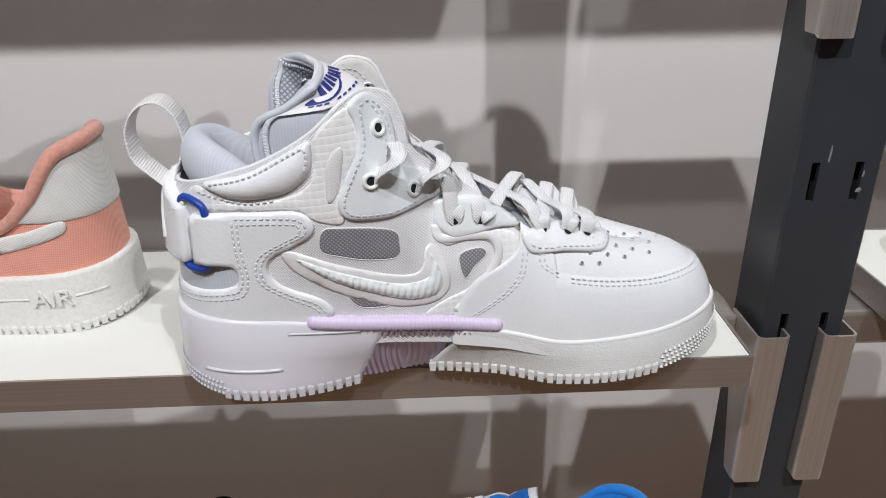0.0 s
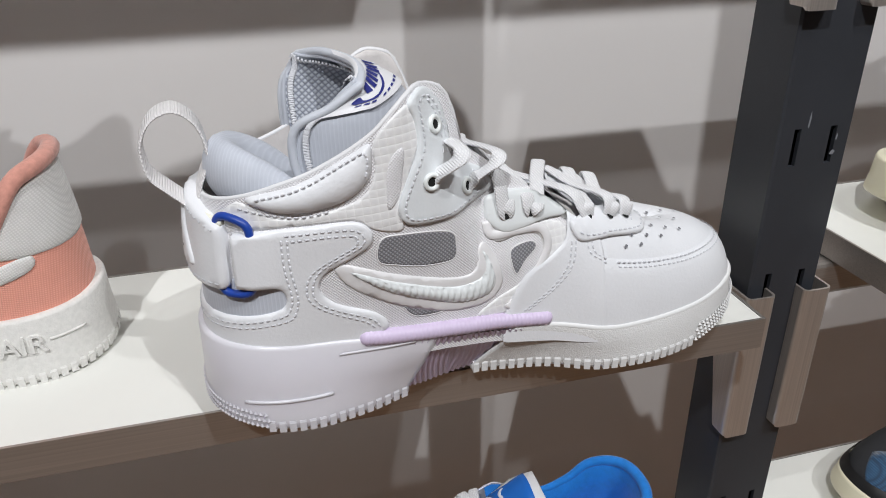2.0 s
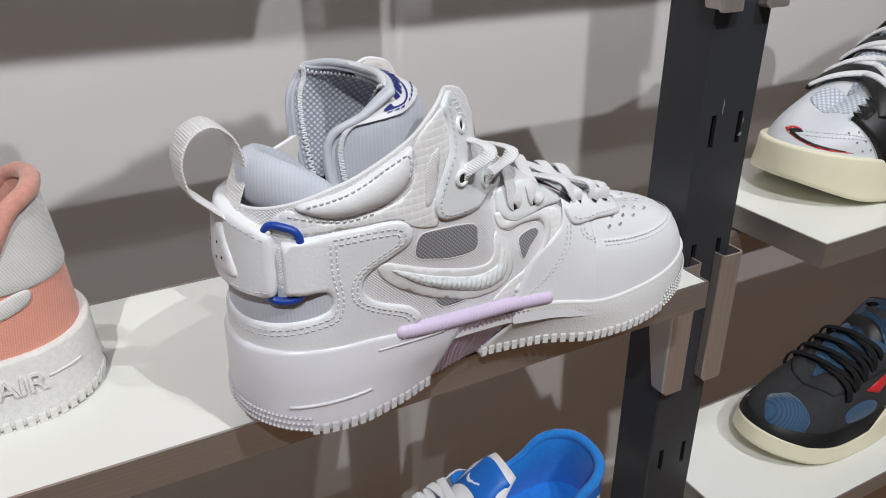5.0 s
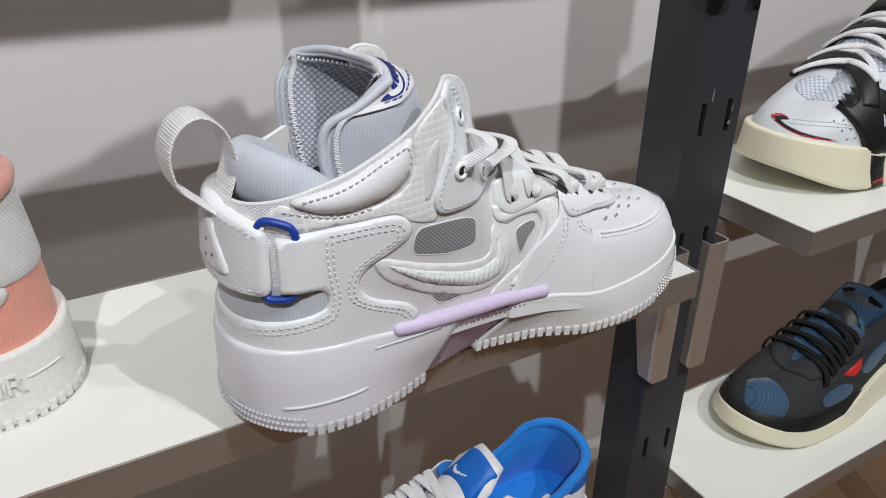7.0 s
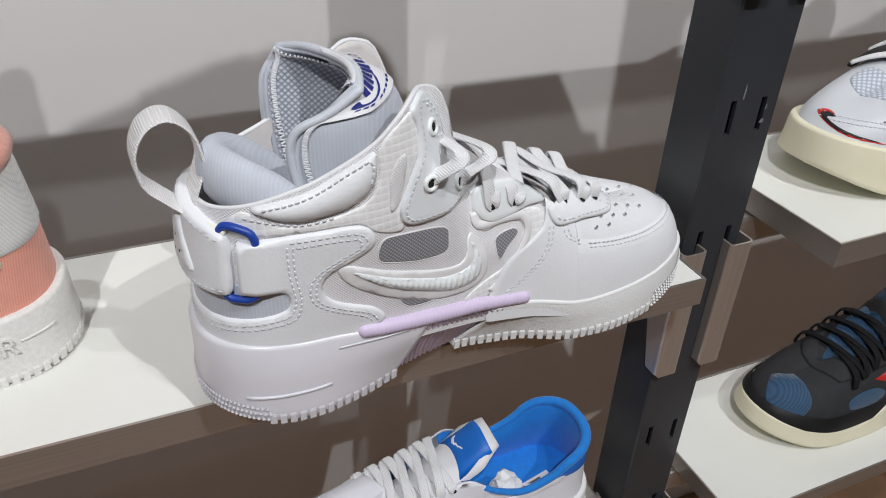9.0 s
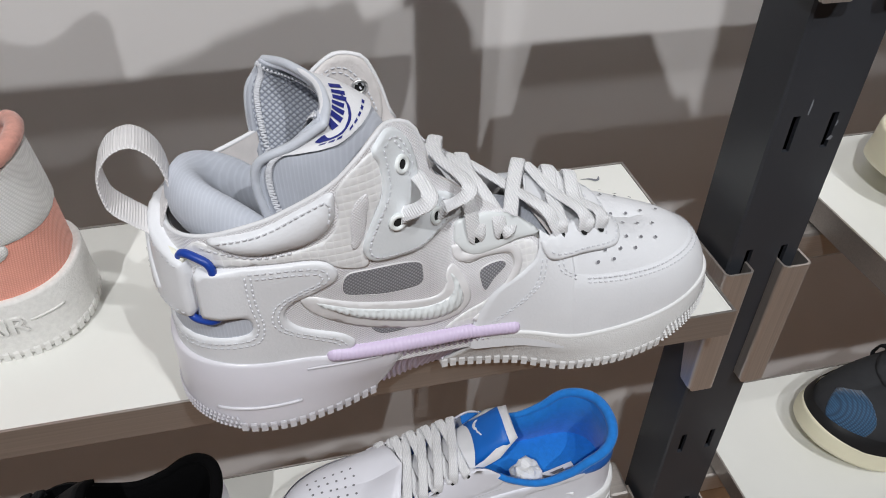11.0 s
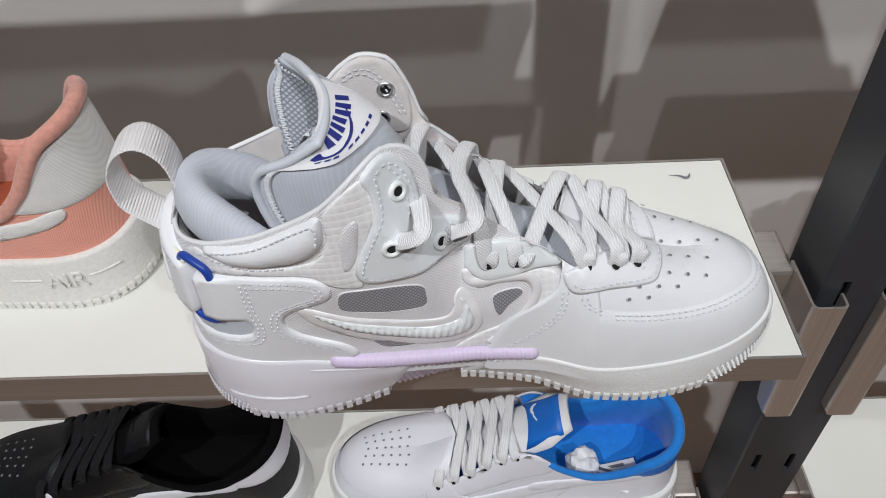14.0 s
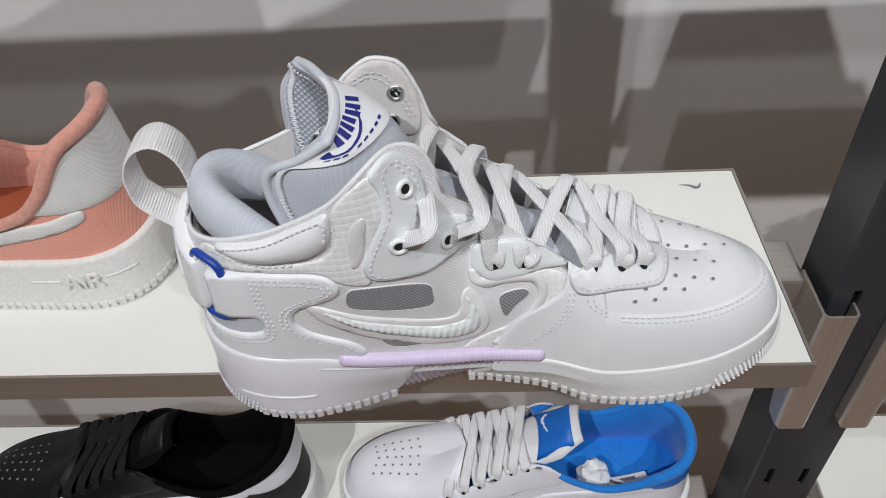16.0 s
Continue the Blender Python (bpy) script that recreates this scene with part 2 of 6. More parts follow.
def part(name, bm, material, parent=None, label="", smooth=True):
    me = bpy.data.meshes.new(name)
    bm.to_mesh(me)
    bm.free()
    me.materials.append(material)
    if smooth:
        me.polygons.foreach_set("use_smooth", [True] * len(me.polygons))
    ob = new(name, me)
    if parent:
        ob.parent = parent
    if label:
        tagged(ob, label)
    if name in ("stitching", "perforations", "tread", "strap_holes", "sole_line"):
        tagged(ob, kind="stuff")
    return ob


def grid_mesh(rows, wrap=False):
    """A bmesh from rows of points; wrap closes every row."""
    bm = bmesh.new()
    vs = [[bm.verts.new(p) for p in r] for r in rows]
    n = len(rows[0])
    for a, b in zip(vs, vs[1:]):
        for i in range(n if wrap else n - 1):
            j = (i + 1) % n
            bm.faces.new((a[i], a[j], b[j], b[i]))
    return bm


def box(bm, x0, x1, y0, y1, z0, z1, bevel=0.0, seg=2):
    r = bmesh.ops.create_cube(bm, size=1)
    vs = r["verts"]
    bmesh.ops.scale(bm, vec=(x1 - x0, y1 - y0, z1 - z0), verts=vs)
    bmesh.ops.translate(bm, vec=((x0 + x1) / 2, (y0 + y1) / 2, (z0 + z1) / 2), verts=vs)
    if bevel:
        es = list({e for v in vs for e in v.link_edges})
        bmesh.ops.bevel(bm, geom=es, offset=bevel, segments=seg, affect="EDGES", profile=0.5)
    return bm


def slab(name, x0, x1, y0, y1, z0, z1, material, parent=None, bevel=0.0, label=""):
    return part(name, box(bmesh.new(), x0, x1, y0, y1, z0, z1, bevel), material, parent, label, smooth=False)


def curve(pts):
    """A smooth function through (x, y) points (cubic with limited slopes)."""
    xs, ys = np.array([p[0] for p in pts], float), np.array([p[1] for p in pts], float)
    d = np.diff(ys) / np.diff(xs)
    m = np.zeros(len(xs))
    m[0], m[-1] = d[0], d[-1]
    for i in range(1, len(xs) - 1):
        m[i] = 0 if d[i - 1] * d[i] <= 0 else 2 * d[i - 1] * d[i] / (d[i - 1] + d[i])

    def f(x):
        x = min(max(x, xs[0]), xs[-1])
        i = min(max(int(np.searchsorted(xs, x)) - 1, 0), len(xs) - 2)
        h = xs[i + 1] - xs[i]
        t = (x - xs[i]) / h
        return float((2 * t**3 - 3 * t**2 + 1) * ys[i] + (t**3 - 2 * t**2 + t) * h * m[i] + (3 * t**2 - 2 * t**3) * ys[i + 1] + (t**3 - t**2) * h * m[i + 1])

    return f


def spline(pts, closed=False, per=8):
    """Points along a Catmull-Rom curve through pts (2D or 3D)."""
    P = [np.array(p, float) for p in pts]
    n = len(P)
    out = []
    for i in range(n if closed else n - 1):
        p0, p1, p2, p3 = (P[(i - 1) % n], P[i], P[(i + 1) % n], P[(i + 2) % n]) if closed else (P[max(i - 1, 0)], P[i], P[i + 1], P[min(i + 2, n - 1)])
        for k in range(per):
            t = k / per
            out.append(0.5 * (2 * p1 + (p2 - p0) * t + (2 * p0 - 5 * p1 + 4 * p2 - p3) * t * t + (3 * p1 - p0 - 3 * p2 + p3) * t**3))
    if not closed:
        out.append(P[-1])
    return out


def even(pts, step):
    """The open polyline pts resampled at even steps."""
    P = np.array(pts)
    s = np.concatenate([[0], np.cumsum(np.linalg.norm(np.diff(P, axis=0), axis=1))])
    n = max(2, int(s[-1] / step) + 1)
    return [np.array([np.interp(q, s, P[:, k]) for k in range(P.shape[1])]) for q in np.linspace(0, s[-1], n)]


def tube(bm, pts, radius, sides=8, closed=False, flat=1.0, ups=None, caps=True):
    """Sweeps an ellipse (radius across, radius*flat along the up vector) along pts; radius may be a list."""
    P = [Vector(p) for p in pts]
    n = len(P)
    rings = []
    last = None
    for i, p in enumerate(P):
        t = (P[(i + 1) % n] - P[i - 1]) if closed else (P[min(i + 1, n - 1)] - P[max(i - 1, 0)])
        t.normalize()
        up = Vector(ups[i]) if ups else (last if last else (Vector((0, 0, 1)) if abs(t.z) < 0.9 else Vector((1, 0, 0))))
        up = (up - up.dot(t) * t).normalized()
        last = up
        side = t.cross(up)
        r = radius[i] if isinstance(radius, (list, tuple)) else radius
        ring = []
        for k in range(sides):
            a = 2 * math.pi * k / sides
            c, s = math.cos(a), math.sin(a)
            if flat < 0.6:
                c = math.copysign(abs(c) ** 0.6, c)
            ring.append(bm.verts.new(p + side * (r * c) + up * (r * flat * s)))
        rings.append(ring)
    for i in range(n if closed else n - 1):
        a, b = rings[i], rings[(i + 1) % n]
        for k in range(sides):
            j = (k + 1) % sides
            bm.faces.new((a[k], a[j], b[j], b[k]))
    if caps and not closed:
        bm.faces.new(rings[0][::-1])
        bm.faces.new(rings[-1])
    return bm


def ring(bm, centre, normal, big, small, n=20, sides=8):
    q = Vector(normal).normalized().to_track_quat("Z", "Y")
    pts = [Vector(centre) + q @ Vector((big * math.cos(2 * math.pi * i / n), big * math.sin(2 * math.pi * i / n), 0)) for i in range(n)]
    return tube(bm, pts, small, sides, closed=True, ups=[q @ Vector((0, 0, 1))] * n)


def disc(bm, centre, normal, radius, n=12):
    q = Vector(normal).normalized().to_track_quat("Z", "Y")
    bm.faces.new([bm.verts.new(Vector(centre) + q @ Vector((radius * math.cos(2 * math.pi * i / n), radius * math.sin(2 * math.pi * i / n), 0))) for i in range(n)])
    return bm


def tree_of(bm):
    bm.normal_update()
    t = BVHTree.FromBMesh(bm)
    bm.free()
    return t


class Shell:
    """The skin of a shoe's upper: heel at x = 0, toe at x = length, lateral side at -y. q runs 0..2 round the plan from the heel
    over the lateral side to the toe (1) and back over the medial side; a runs 0..1 from the sole up to the spine."""

    def __init__(self, length, lateral, medial, ridge, base, top_lat, top_med, heel_r=0.045, toe_r=0.075, n=2.8, n_toe=2.4, m=2.2, a0=0.055, b0=0.05, bend=None, heel_lean=None, lateral_lean=None):
        self.L, self.lat, self.med, self.ridge, self.base = length, curve(lateral), curve(medial), curve(ridge), curve(base)
        self.top_lat, self.top_med = curve(top_lat), curve(top_med)
        self.hr, self.tr, self.n, self.m, self.a0, self.b0 = heel_r, toe_r, n, m, a0, b0
        self.n_toe = n_toe
        self.bend = curve(bend) if bend else (lambda x: 0.0)
        self.heel_lean = curve(heel_lean) if heel_lean else (lambda z: 0.0)
        self.lateral_lean = lateral_lean

    def end(self, x):
        e = 1.0
        if x < self.hr:
            e *= (max(0.0, 1 - (1 - x / self.hr) ** 2.3)) ** (1 / 2.3)
        if x > self.L - self.tr:
            e *= (max(0.0, 1 - (1 - (self.L - x) / self.tr) ** 2.2)) ** (1 / 2.2)
        return e

    def plan(self, q, grow=0.0):
        q = q % 2
        s = q if q <= 1 else 2 - q
        x = self.L * (1 - math.cos(math.pi * s)) / 2
        w = (self.lat(x) if q <= 1 else self.med(x)) * self.end(x)
        y = self.bend(x) + (-w if q <= 1 else w)
        if grow:
            c = Vector((min(max(x, 0.05), self.L - 0.06), self.bend(x)))
            d = Vector((x, y)) - c
            d.normalize()
            return x + d.x * grow, y + d.y * grow
        return x, y

    def q_at(self, x, medial=False):
        s = math.acos(1 - 2 * min(max(x / self.L, 0), 1)) / math.pi
        return 2 - s if medial else s

    def a_at(self, q, z):
        """The a at which the skin over q reaches height z."""
        q = q % 2
        x, _ = self.plan(q)
        xs = self.a0 + x / self.L * (self.L - self.a0 - self.b0)
        zb, zt = self.base(x), self.ridge(xs)
        f = min(max((z - zb) / (zt - zb), 0), 1)
        return math.asin(f ** (self.m / 2)) / (math.pi / 2)

    def point(self, q, a, lift=0.0):
        p = self._raw(q, a)
        if lift:
            e = 0.004
            du = self._raw(q + e, a) - self._raw(q - e, a)
            dv = self._raw(q, min(a + e, 1)) - self._raw(q, max(a - e, 0))
            nrm = du.cross(dv)
            if nrm.length > 1e-12:
                p = p + nrm.normalized() * lift
        return p

    def _raw(self, q, a):
        x, y = self.plan(q)
        xs = self.a0 + x / self.L * (self.L - self.a0 - self.b0)
        zb, zt = self.base(x), self.ridge(xs)
        ang = a * math.pi / 2
        n = self.n + (self.n_toe - self.n) * min(max((x - 0.14) / (self.L - 0.19), 0), 1)
        r = max(math.cos(ang), 0) ** (2 / n)
        z = zb + (zt - zb) * math.sin(ang) ** (2 / self.m)
        ys = self.bend(xs)
        lean = self.heel_lean(z) * max(0.0, 1 - x / 0.09)
        yy = ys + (y - ys) * r
        if self.lateral_lean and yy < 0:
            yy *= 1 - self.lateral_lean(x, z)
        return Vector((xs + (x - xs) * r + lean, yy, z))

    def a_top(self, q):
        x, _ = self.plan(q)
        return self.a_at(q, (self.top_lat if q <= 1 else self.top_med)(x))

    def bm(self, cols=140, rows=26, lift=0.0, q0=0.0, q1=2.0, a_lo=None, a_hi=None):
        whole = q1 - q0 >= 2
        qs = [q0 + (q1 - q0) * i / cols for i in range(cols if whole else cols + 1)]
        lo, hi = a_lo or (lambda q: 0.0), a_hi or self.a_top
        lists = []
        for k in range(rows + 1):
            t = k / rows
            lists.append([self.point(q, lo(q) + (hi(q) - lo(q)) * t, lift) for q in qs])
        return grid_mesh(lists, wrap=whole)

    def tree(self):
        return tree_of(self.bm(220, 44))


def side_ray(u, v):
    return Vector((u, -0.4, v)), Vector((0, 1, 0)), 0.4


def far_ray(u, v):
    return Vector((u, 0.4, v)), Vector((0, -1, 0)), 0.4


def top_ray(u, v):
    return Vector((u, v, 0.5)), Vector((0, 0, -1)), 0.5


def heel_wrap(x0, yc, depth):
    """u < x0 goes on round the heel as an arc length about (x0, yc)."""
    def ray(u, v):
        if u >= x0:
            return side_ray(u, v)
        ang = (x0 - u) / depth
        d = Vector((-math.sin(ang), -math.cos(ang), 0))
        return Vector((x0, yc, v)) + d * 0.3, -d, 0.3
    return ray


def put(tree, ray, u, v, lift):
    """The place over (u, v) on the near side of a skin, lift metres off it, and the normal there."""
    o, d, far = ray(u, v)
    hit, nrm, _, reach = tree.ray_cast(o, d)
    if hit is None or reach > far:
        hit, nrm, _, _ = tree.find_nearest(o + d * (far - 0.038))
    if nrm.dot(d) > 0:
        nrm = -nrm
    return hit + nrm * lift, nrm


def drape(tree, outline, ray, lift=0.0012, step=0.0035, edge=0.45, profile=None):
    """A patch with the given outline laid on a skin, lift metres thick, with a rounded rim."""
    pts = [Vector((p[0], p[1])) for p in outline]
    n = len(pts)
    lo = Vector((min(p.x for p in pts), min(p.y for p in pts)))
    hi = Vector((max(p.x for p in pts), max(p.y for p in pts)))

    def inside(p):
        c = False
        for i in range(n):
            a, b = pts[i], pts[i - 1]
            if (a.y > p.y) != (b.y > p.y) and p.x < (b.x - a.x) * (p.y - a.y) / (b.y - a.y) + a.x:
                c = not c
        return c

    def gap(p):
        best = 9.0
        for i in range(n):
            a, b = pts[i - 1], pts[i]
            ab = b - a
            t = min(max((p - a).dot(ab) / max(ab.length_squared, 1e-12), 0), 1)
            best = min(best, (a + ab * t - p).length)
        return best

    # a ring just inside the rim, then a grid
    inner, gaps = [], []
    y = lo.y + step / 2
    while y < hi.y:
        x = lo.x + step / 2
        while x < hi.x:
            p = Vector((x, y))
            if inside(p):
                g = gap(p)
                if g > step * 0.45:
                    inner.append(p)
                    gaps.append(g)
            x += step
        y += step
    rim = []
    for i in range(n):
        t = pts[(i + 1) % n] - pts[i - 1]
        if t.length < 1e-9:
            continue
        nrm = Vector((-t.y, t.x)).normalized()
        for s in (1, -1):
            p = pts[i] + nrm * s * min(0.0011, step * 0.4)
            if inside(p) and gap(p) > min(0.0011, step * 0.4) * 0.85:
                rim.append(p)
                break
    allp = pts + rim + inner
    vs, _, fs, ov, _, _ = delaunay_2d_cdt(allp, [(i, (i + 1) % n) for i in range(n)], [], 1, 1e-7)
    bm = bmesh.new()
    made, low = [], {}
    for k, v in enumerate(vs):
        src = ov[k]
        border = any(s < n for s in src)
        g = 0 if border else gap(v)
        h = lift * edge if border else lift
        if profile and not border:
            h = profile(v.x, v.y, g)
        p, nrm = put(tree, ray, v.x, v.y, h)
        made.append(bm.verts.new(p))
        if border:
            low[k] = bm.verts.new(p - nrm * (h + 0.0006))
    for f in fs:
        try:
            bm.faces.new([made[i] for i in f])
        except ValueError:
            pass
    index = {s: k for k, src in enumerate(ov) for s in src if s < n}
    for i in range(n):
        a, b = index.get(i), index.get((i + 1) % n)
        if a is None or b is None or a == b:
            continue
        try:
            bm.faces.new((made[a], made[b], low[b], low[a]))
        except ValueError:
            pass
    bmesh.ops.recalc_face_normals(bm, faces=bm.faces[:])
    return bm


def stitches(bm, places, length=0.0021, wide=0.00042, high=0.00035):
    """Short rounded thread bars at (point, normal, along) places."""
    for p, nrm, along in places:
        t = (along - along.dot(nrm) * nrm).normalized()
        s = t.cross(nrm)
        ring_pts = []
        for f, w, h in ((-0.5, 0.3, -0.6), (-0.34, 1, 0.7), (0.34, 1, 0.7), (0.5, 0.3, -0.6)):
            c = p + t * (length * f) + nrm * (high * h)
            ring_pts.append([bm.verts.new(c - s * wide * w), bm.verts.new(c + nrm * high * 0.5 * w), bm.verts.new(c + s * wide * w)])
        for a, b in zip(ring_pts, ring_pts[1:]):
            for k in range(2):
                bm.faces.new((a[k], a[k + 1], b[k + 1], b[k]))
    return bm


def seam(bm, tree, line, ray, lift=0.0, pitch=0.0030, closed=False, length=0.0021):
    pts = spline(line, closed)
    if closed:
        pts.append(pts[0])
    pts = even(pts, pitch)
    P = [put(tree, ray, p[0], p[1], lift) for p in pts]
    places = []
    for (a, na), (b, nb) in zip(P, P[1:]):
        if (b - a).length < pitch * 3:
            places.append(((a + b) / 2, (na + nb).normalized(), b - a))
    return stitches(bm, places, length)


def lace_over(e, a, na, c, nc, top, material, width=0.0074, thick=0.0019, label="", via_a=None, via_c=None):
    """A flat lace from eyelet a over the instep (height top) to eyelet c."""
    mx, my = (a.x + c.x) / 2, (a.y + c.y) / 2
    p1 = a + na * 0.0030 + (c - a) * 0.06 + Vector((0, 0, 0.002))
    p2 = via_a or a + na * 0.0045 + (c - a) * 0.17 + Vector((0, 0, (top - a.z) * 0.62))
    p4 = via_c or c + nc * 0.0040 + (a - c) * 0.17 + Vector((0, 0, (top - c.z) * 0.62))
    p5 = c + nc * 0.0030 + (a - c) * 0.06 + Vector((0, 0, 0.002))
    pts = lace_path([a - na * 0.003, p1, p2, Vector((mx, my, top)), p4, p5, c - nc * 0.003], 8)
    m = len(pts)
    ups = []
    for i in range(m):
        f = i / (m - 1)
        ups.append(na * max(0, 1 - 2.2 * f) + nc * max(0, 2.2 * f - 1.2) + Vector((0.12, 0, 1)) * (0.35 + 0.65 * math.sin(math.pi * f)))
    b = bmesh.new()
    ribbon(b, pts, ups, width, thick)
    return part("lace", b, material, e, label)


def lace_path(points, per=8):
    return [Vector(p) for p in spline(points, per=per)]


def ribbon(bm, pts, normals, width, thick):
    return tube(bm, pts, width / 2, 10, flat=thick / width, ups=normals)


def words(text, size, place, tree, ray, depth=0.0006, along=1, turn=0.0, squeeze=1.0):
    """Raised letters laid on a skin: place = (u, v) of the first letter's foot."""
    cu = bpy.data.curves.new("letters", "FONT")
    cu.body, cu.size, cu.extrude = text, size, depth
    ob = bpy.data.objects.new("letters", cu)
    scene.collection.objects.link(ob)
    bpy.context.view_layer.update()
    me = bpy.data.meshes.new_from_object(ob.evaluated_get(bpy.context.evaluated_depsgraph_get()))
    bpy.data.objects.remove(ob)
    bm = bmesh.new()
    bm.from_mesh(me)
    bpy.data.meshes.remove(me)
    c, s = math.cos(radians(turn)), math.sin(radians(turn))
    for v in bm.verts:
        x, y = v.co.x * along * squeeze, v.co.y
        p, nrm = put(tree, ray, place[0] + x * c - y * s, place[1] + x * s + y * c, max(v.co.z + depth * 0.5, 0.0001))
        v.co = p
    bmesh.ops.recalc_face_normals(bm, faces=bm.faces[:])
    return bm


def tucked(x, y, tuck, share=1.0):
    """A place on a sole's outline drawn in towards its middle by tuck(x)."""
    if not tuck:
        return x, y
    return x, y - math.copysign(min(tuck(x) * share, abs(y) * 0.8), y)


def sole_mesh(shell, grow, bottom, top, q0=0.0, q1=2.0, cols=160, flare=0.0015, lip=0.004, cap=True, low=None, tuck=None, sink=0.0):
    """The wall and underside of a sole round a shell; bottom and top are heights along x, tuck narrows the waist's foot."""
    whole = q1 - q0 >= 2
    qs = [q0 + (q1 - q0) * i / cols for i in range(cols if whole else cols + 1)]
    ql = [low[0] + (low[1] - low[0]) * i / cols for i in range(cols + 1)] if low else qs
    prof = ((-0.012, "t", -0.001), (grow - lip * 0.6, "t", 0.0006), (grow - lip * 0.2, "t", 0.0003), (grow, "t", -0.0015), (grow + flare * 0.4, "m", 0), (grow + flare, "b", 0.005), (grow + flare, "b", 0.0022), (grow + flare - 0.0015, "b", 0.0002), (grow - 0.006, "b", 0.0), (-0.018, "b", -sink), (-0.024, "b", -sink))
    rows = []
    for g, kind, dz in prof:
        row = []
        for qt, qb in zip(qs, ql):
            q = qt if kind == "t" else (qb if kind == "b" else (qt + qb) / 2)
            x, y = tucked(*shell.plan(q, g), tuck, {"t": 0.0, "m": 0.45, "b": 1.0}[kind])
            xx = shell.plan(q)[0]
            zt, zb = top(xx), bottom(xx)
            z = zt + dz if kind == "t" else (zb + dz if kind == "b" else (zt + zb) / 2)
            row.append((x, y, z))
        rows.append(row)
    bm = grid_mesh(rows, wrap=whole)
    if whole and cap:
        last = bm.verts[:][-len(qs):]
        bm.faces.new(last)
    elif not whole:
        bm.verts.ensure_lookup_table()
        m = len(qs)
        for end in (0, m - 1):
            bm.faces.new([bm.verts[r * m + end] for r in range(len(prof))])
    bmesh.ops.recalc_face_normals(bm, faces=bm.faces[:])
    return bm


def teeth(bm, shell, grow, bottom, q0, q1, pitch=0.0065, tooth=0.0042, high=0.0075, out=0.0012, tuck=None):
    """Tread blocks along the sole's lower edge."""
    q, d = q0, 0.0
    step = 0.0008
    prev = Vector(shell.plan(q, grow))
    spots = [q]
    while q < q1:
        q += step
        p = Vector(shell.plan(q, grow))
        d += (p - prev).length
        prev = p
        if d >= pitch:
            spots.append(q)
            d = 0.0
    for q in spots:
        a, b = Vector(tucked(*shell.plan(q, grow), tuck)), Vector(tucked(*shell.plan(q + 0.002, grow), tuck))
        t = (b - a).normalized()
        nn = Vector((t.y, -t.x))
        x = shell.plan(q)[0]
        zb = bottom(x)
        vs = []
        for z, o in ((zb - 0.0004, out * 0.6), (zb + high * 0.8, out), (zb + high, out * 0.2)):
            for s, i in ((-0.5, 1), (0.5, 1), (0.5, -1), (-0.5, -1)):
                c = a + t * (tooth * s) + nn * (o if i > 0 else -0.006)
                vs.append(bm.verts.new((c.x, c.y, z)))
        for r in (0, 4):
            for k in range(4):
                j = (k + 1) % 4
                bm.faces.new((vs[r + k], vs[r + j], vs[r + 4 + j], vs[r + 4 + k]))
        bm.faces.new(vs[0:4])
        bm.faces.new(vs[8:12])
    return bm


def thing(name, x, y, z, rz, label, category, group="", scale=1.0):
    e = new(name)
    e.empty_display_size = 0.02
    e.matrix_world = pose(x, y, z, 0, 0, rz) @ Matrix.Scale(scale, 4)
    return tagged(e, label, category, group)


SWOOSH = [(0.0, 0.036), (0.014, 0.0185), (0.040, 0.0195), (0.078, 0.029), (0.118, 0.0415), (0.075, 0.0155), (0.036, -0.001), (0.010, -0.003), (-0.008, 0.008), (-0.007, 0.024)]


def net(rows, per=6):
    """A dense grid of points through a coarse net of control points."""
    lengthwise = [spline(r, per=per) for r in rows]
    cols = [spline([r[i] for r in lengthwise], per=per) for i in range(len(lengthwise[0]))]
    return [[Vector(cols[i][k]) for i in range(len(cols))] for k in range(len(cols[0]))]


def on_net(g, s, t, lift=0.0):
    """The point at s across and t up (0..1) of a dense net, lift metres off its front."""
    nr, nc = len(g) - 1, len(g[0]) - 1
    y, x = min(max(t, 0), 0.9999) * nr, min(max(s, 0), 0.9999) * nc
    j, i = int(y), int(x)
    fx, fy = x - i, y - j
    p = (g[j][i] * (1 - fx) + g[j][i + 1] * fx) * (1 - fy) + (g[j + 1][i] * (1 - fx) + g[j + 1][i + 1] * fx) * fy
    nrm = (g[j][i + 1] - g[j][i]).cross(g[j + 1][i] - g[j][i]).normalized()
    return p + nrm * lift, nrm


def flat_patch(g, outline, lift, step=0.03):
    """A printed shape in a net's (s, t) plane."""
    n = len(outline)
    pts = [Vector((p[0], p[1])) for p in outline]
    vs, _, fs, _, _, _ = delaunay_2d_cdt(pts, [(i, (i + 1) % n) for i in range(n)], [], 1, 1e-7)
    bm = bmesh.new()
    made = [bm.verts.new(on_net(g, v.x, v.y, lift)[0]) for v in vs]
    for f in fs:
        bm.faces.new([made[i] for i in f])
    bmesh.ops.subdivide_edges(bm, edges=bm.edges[:], cuts=1)
    return bm

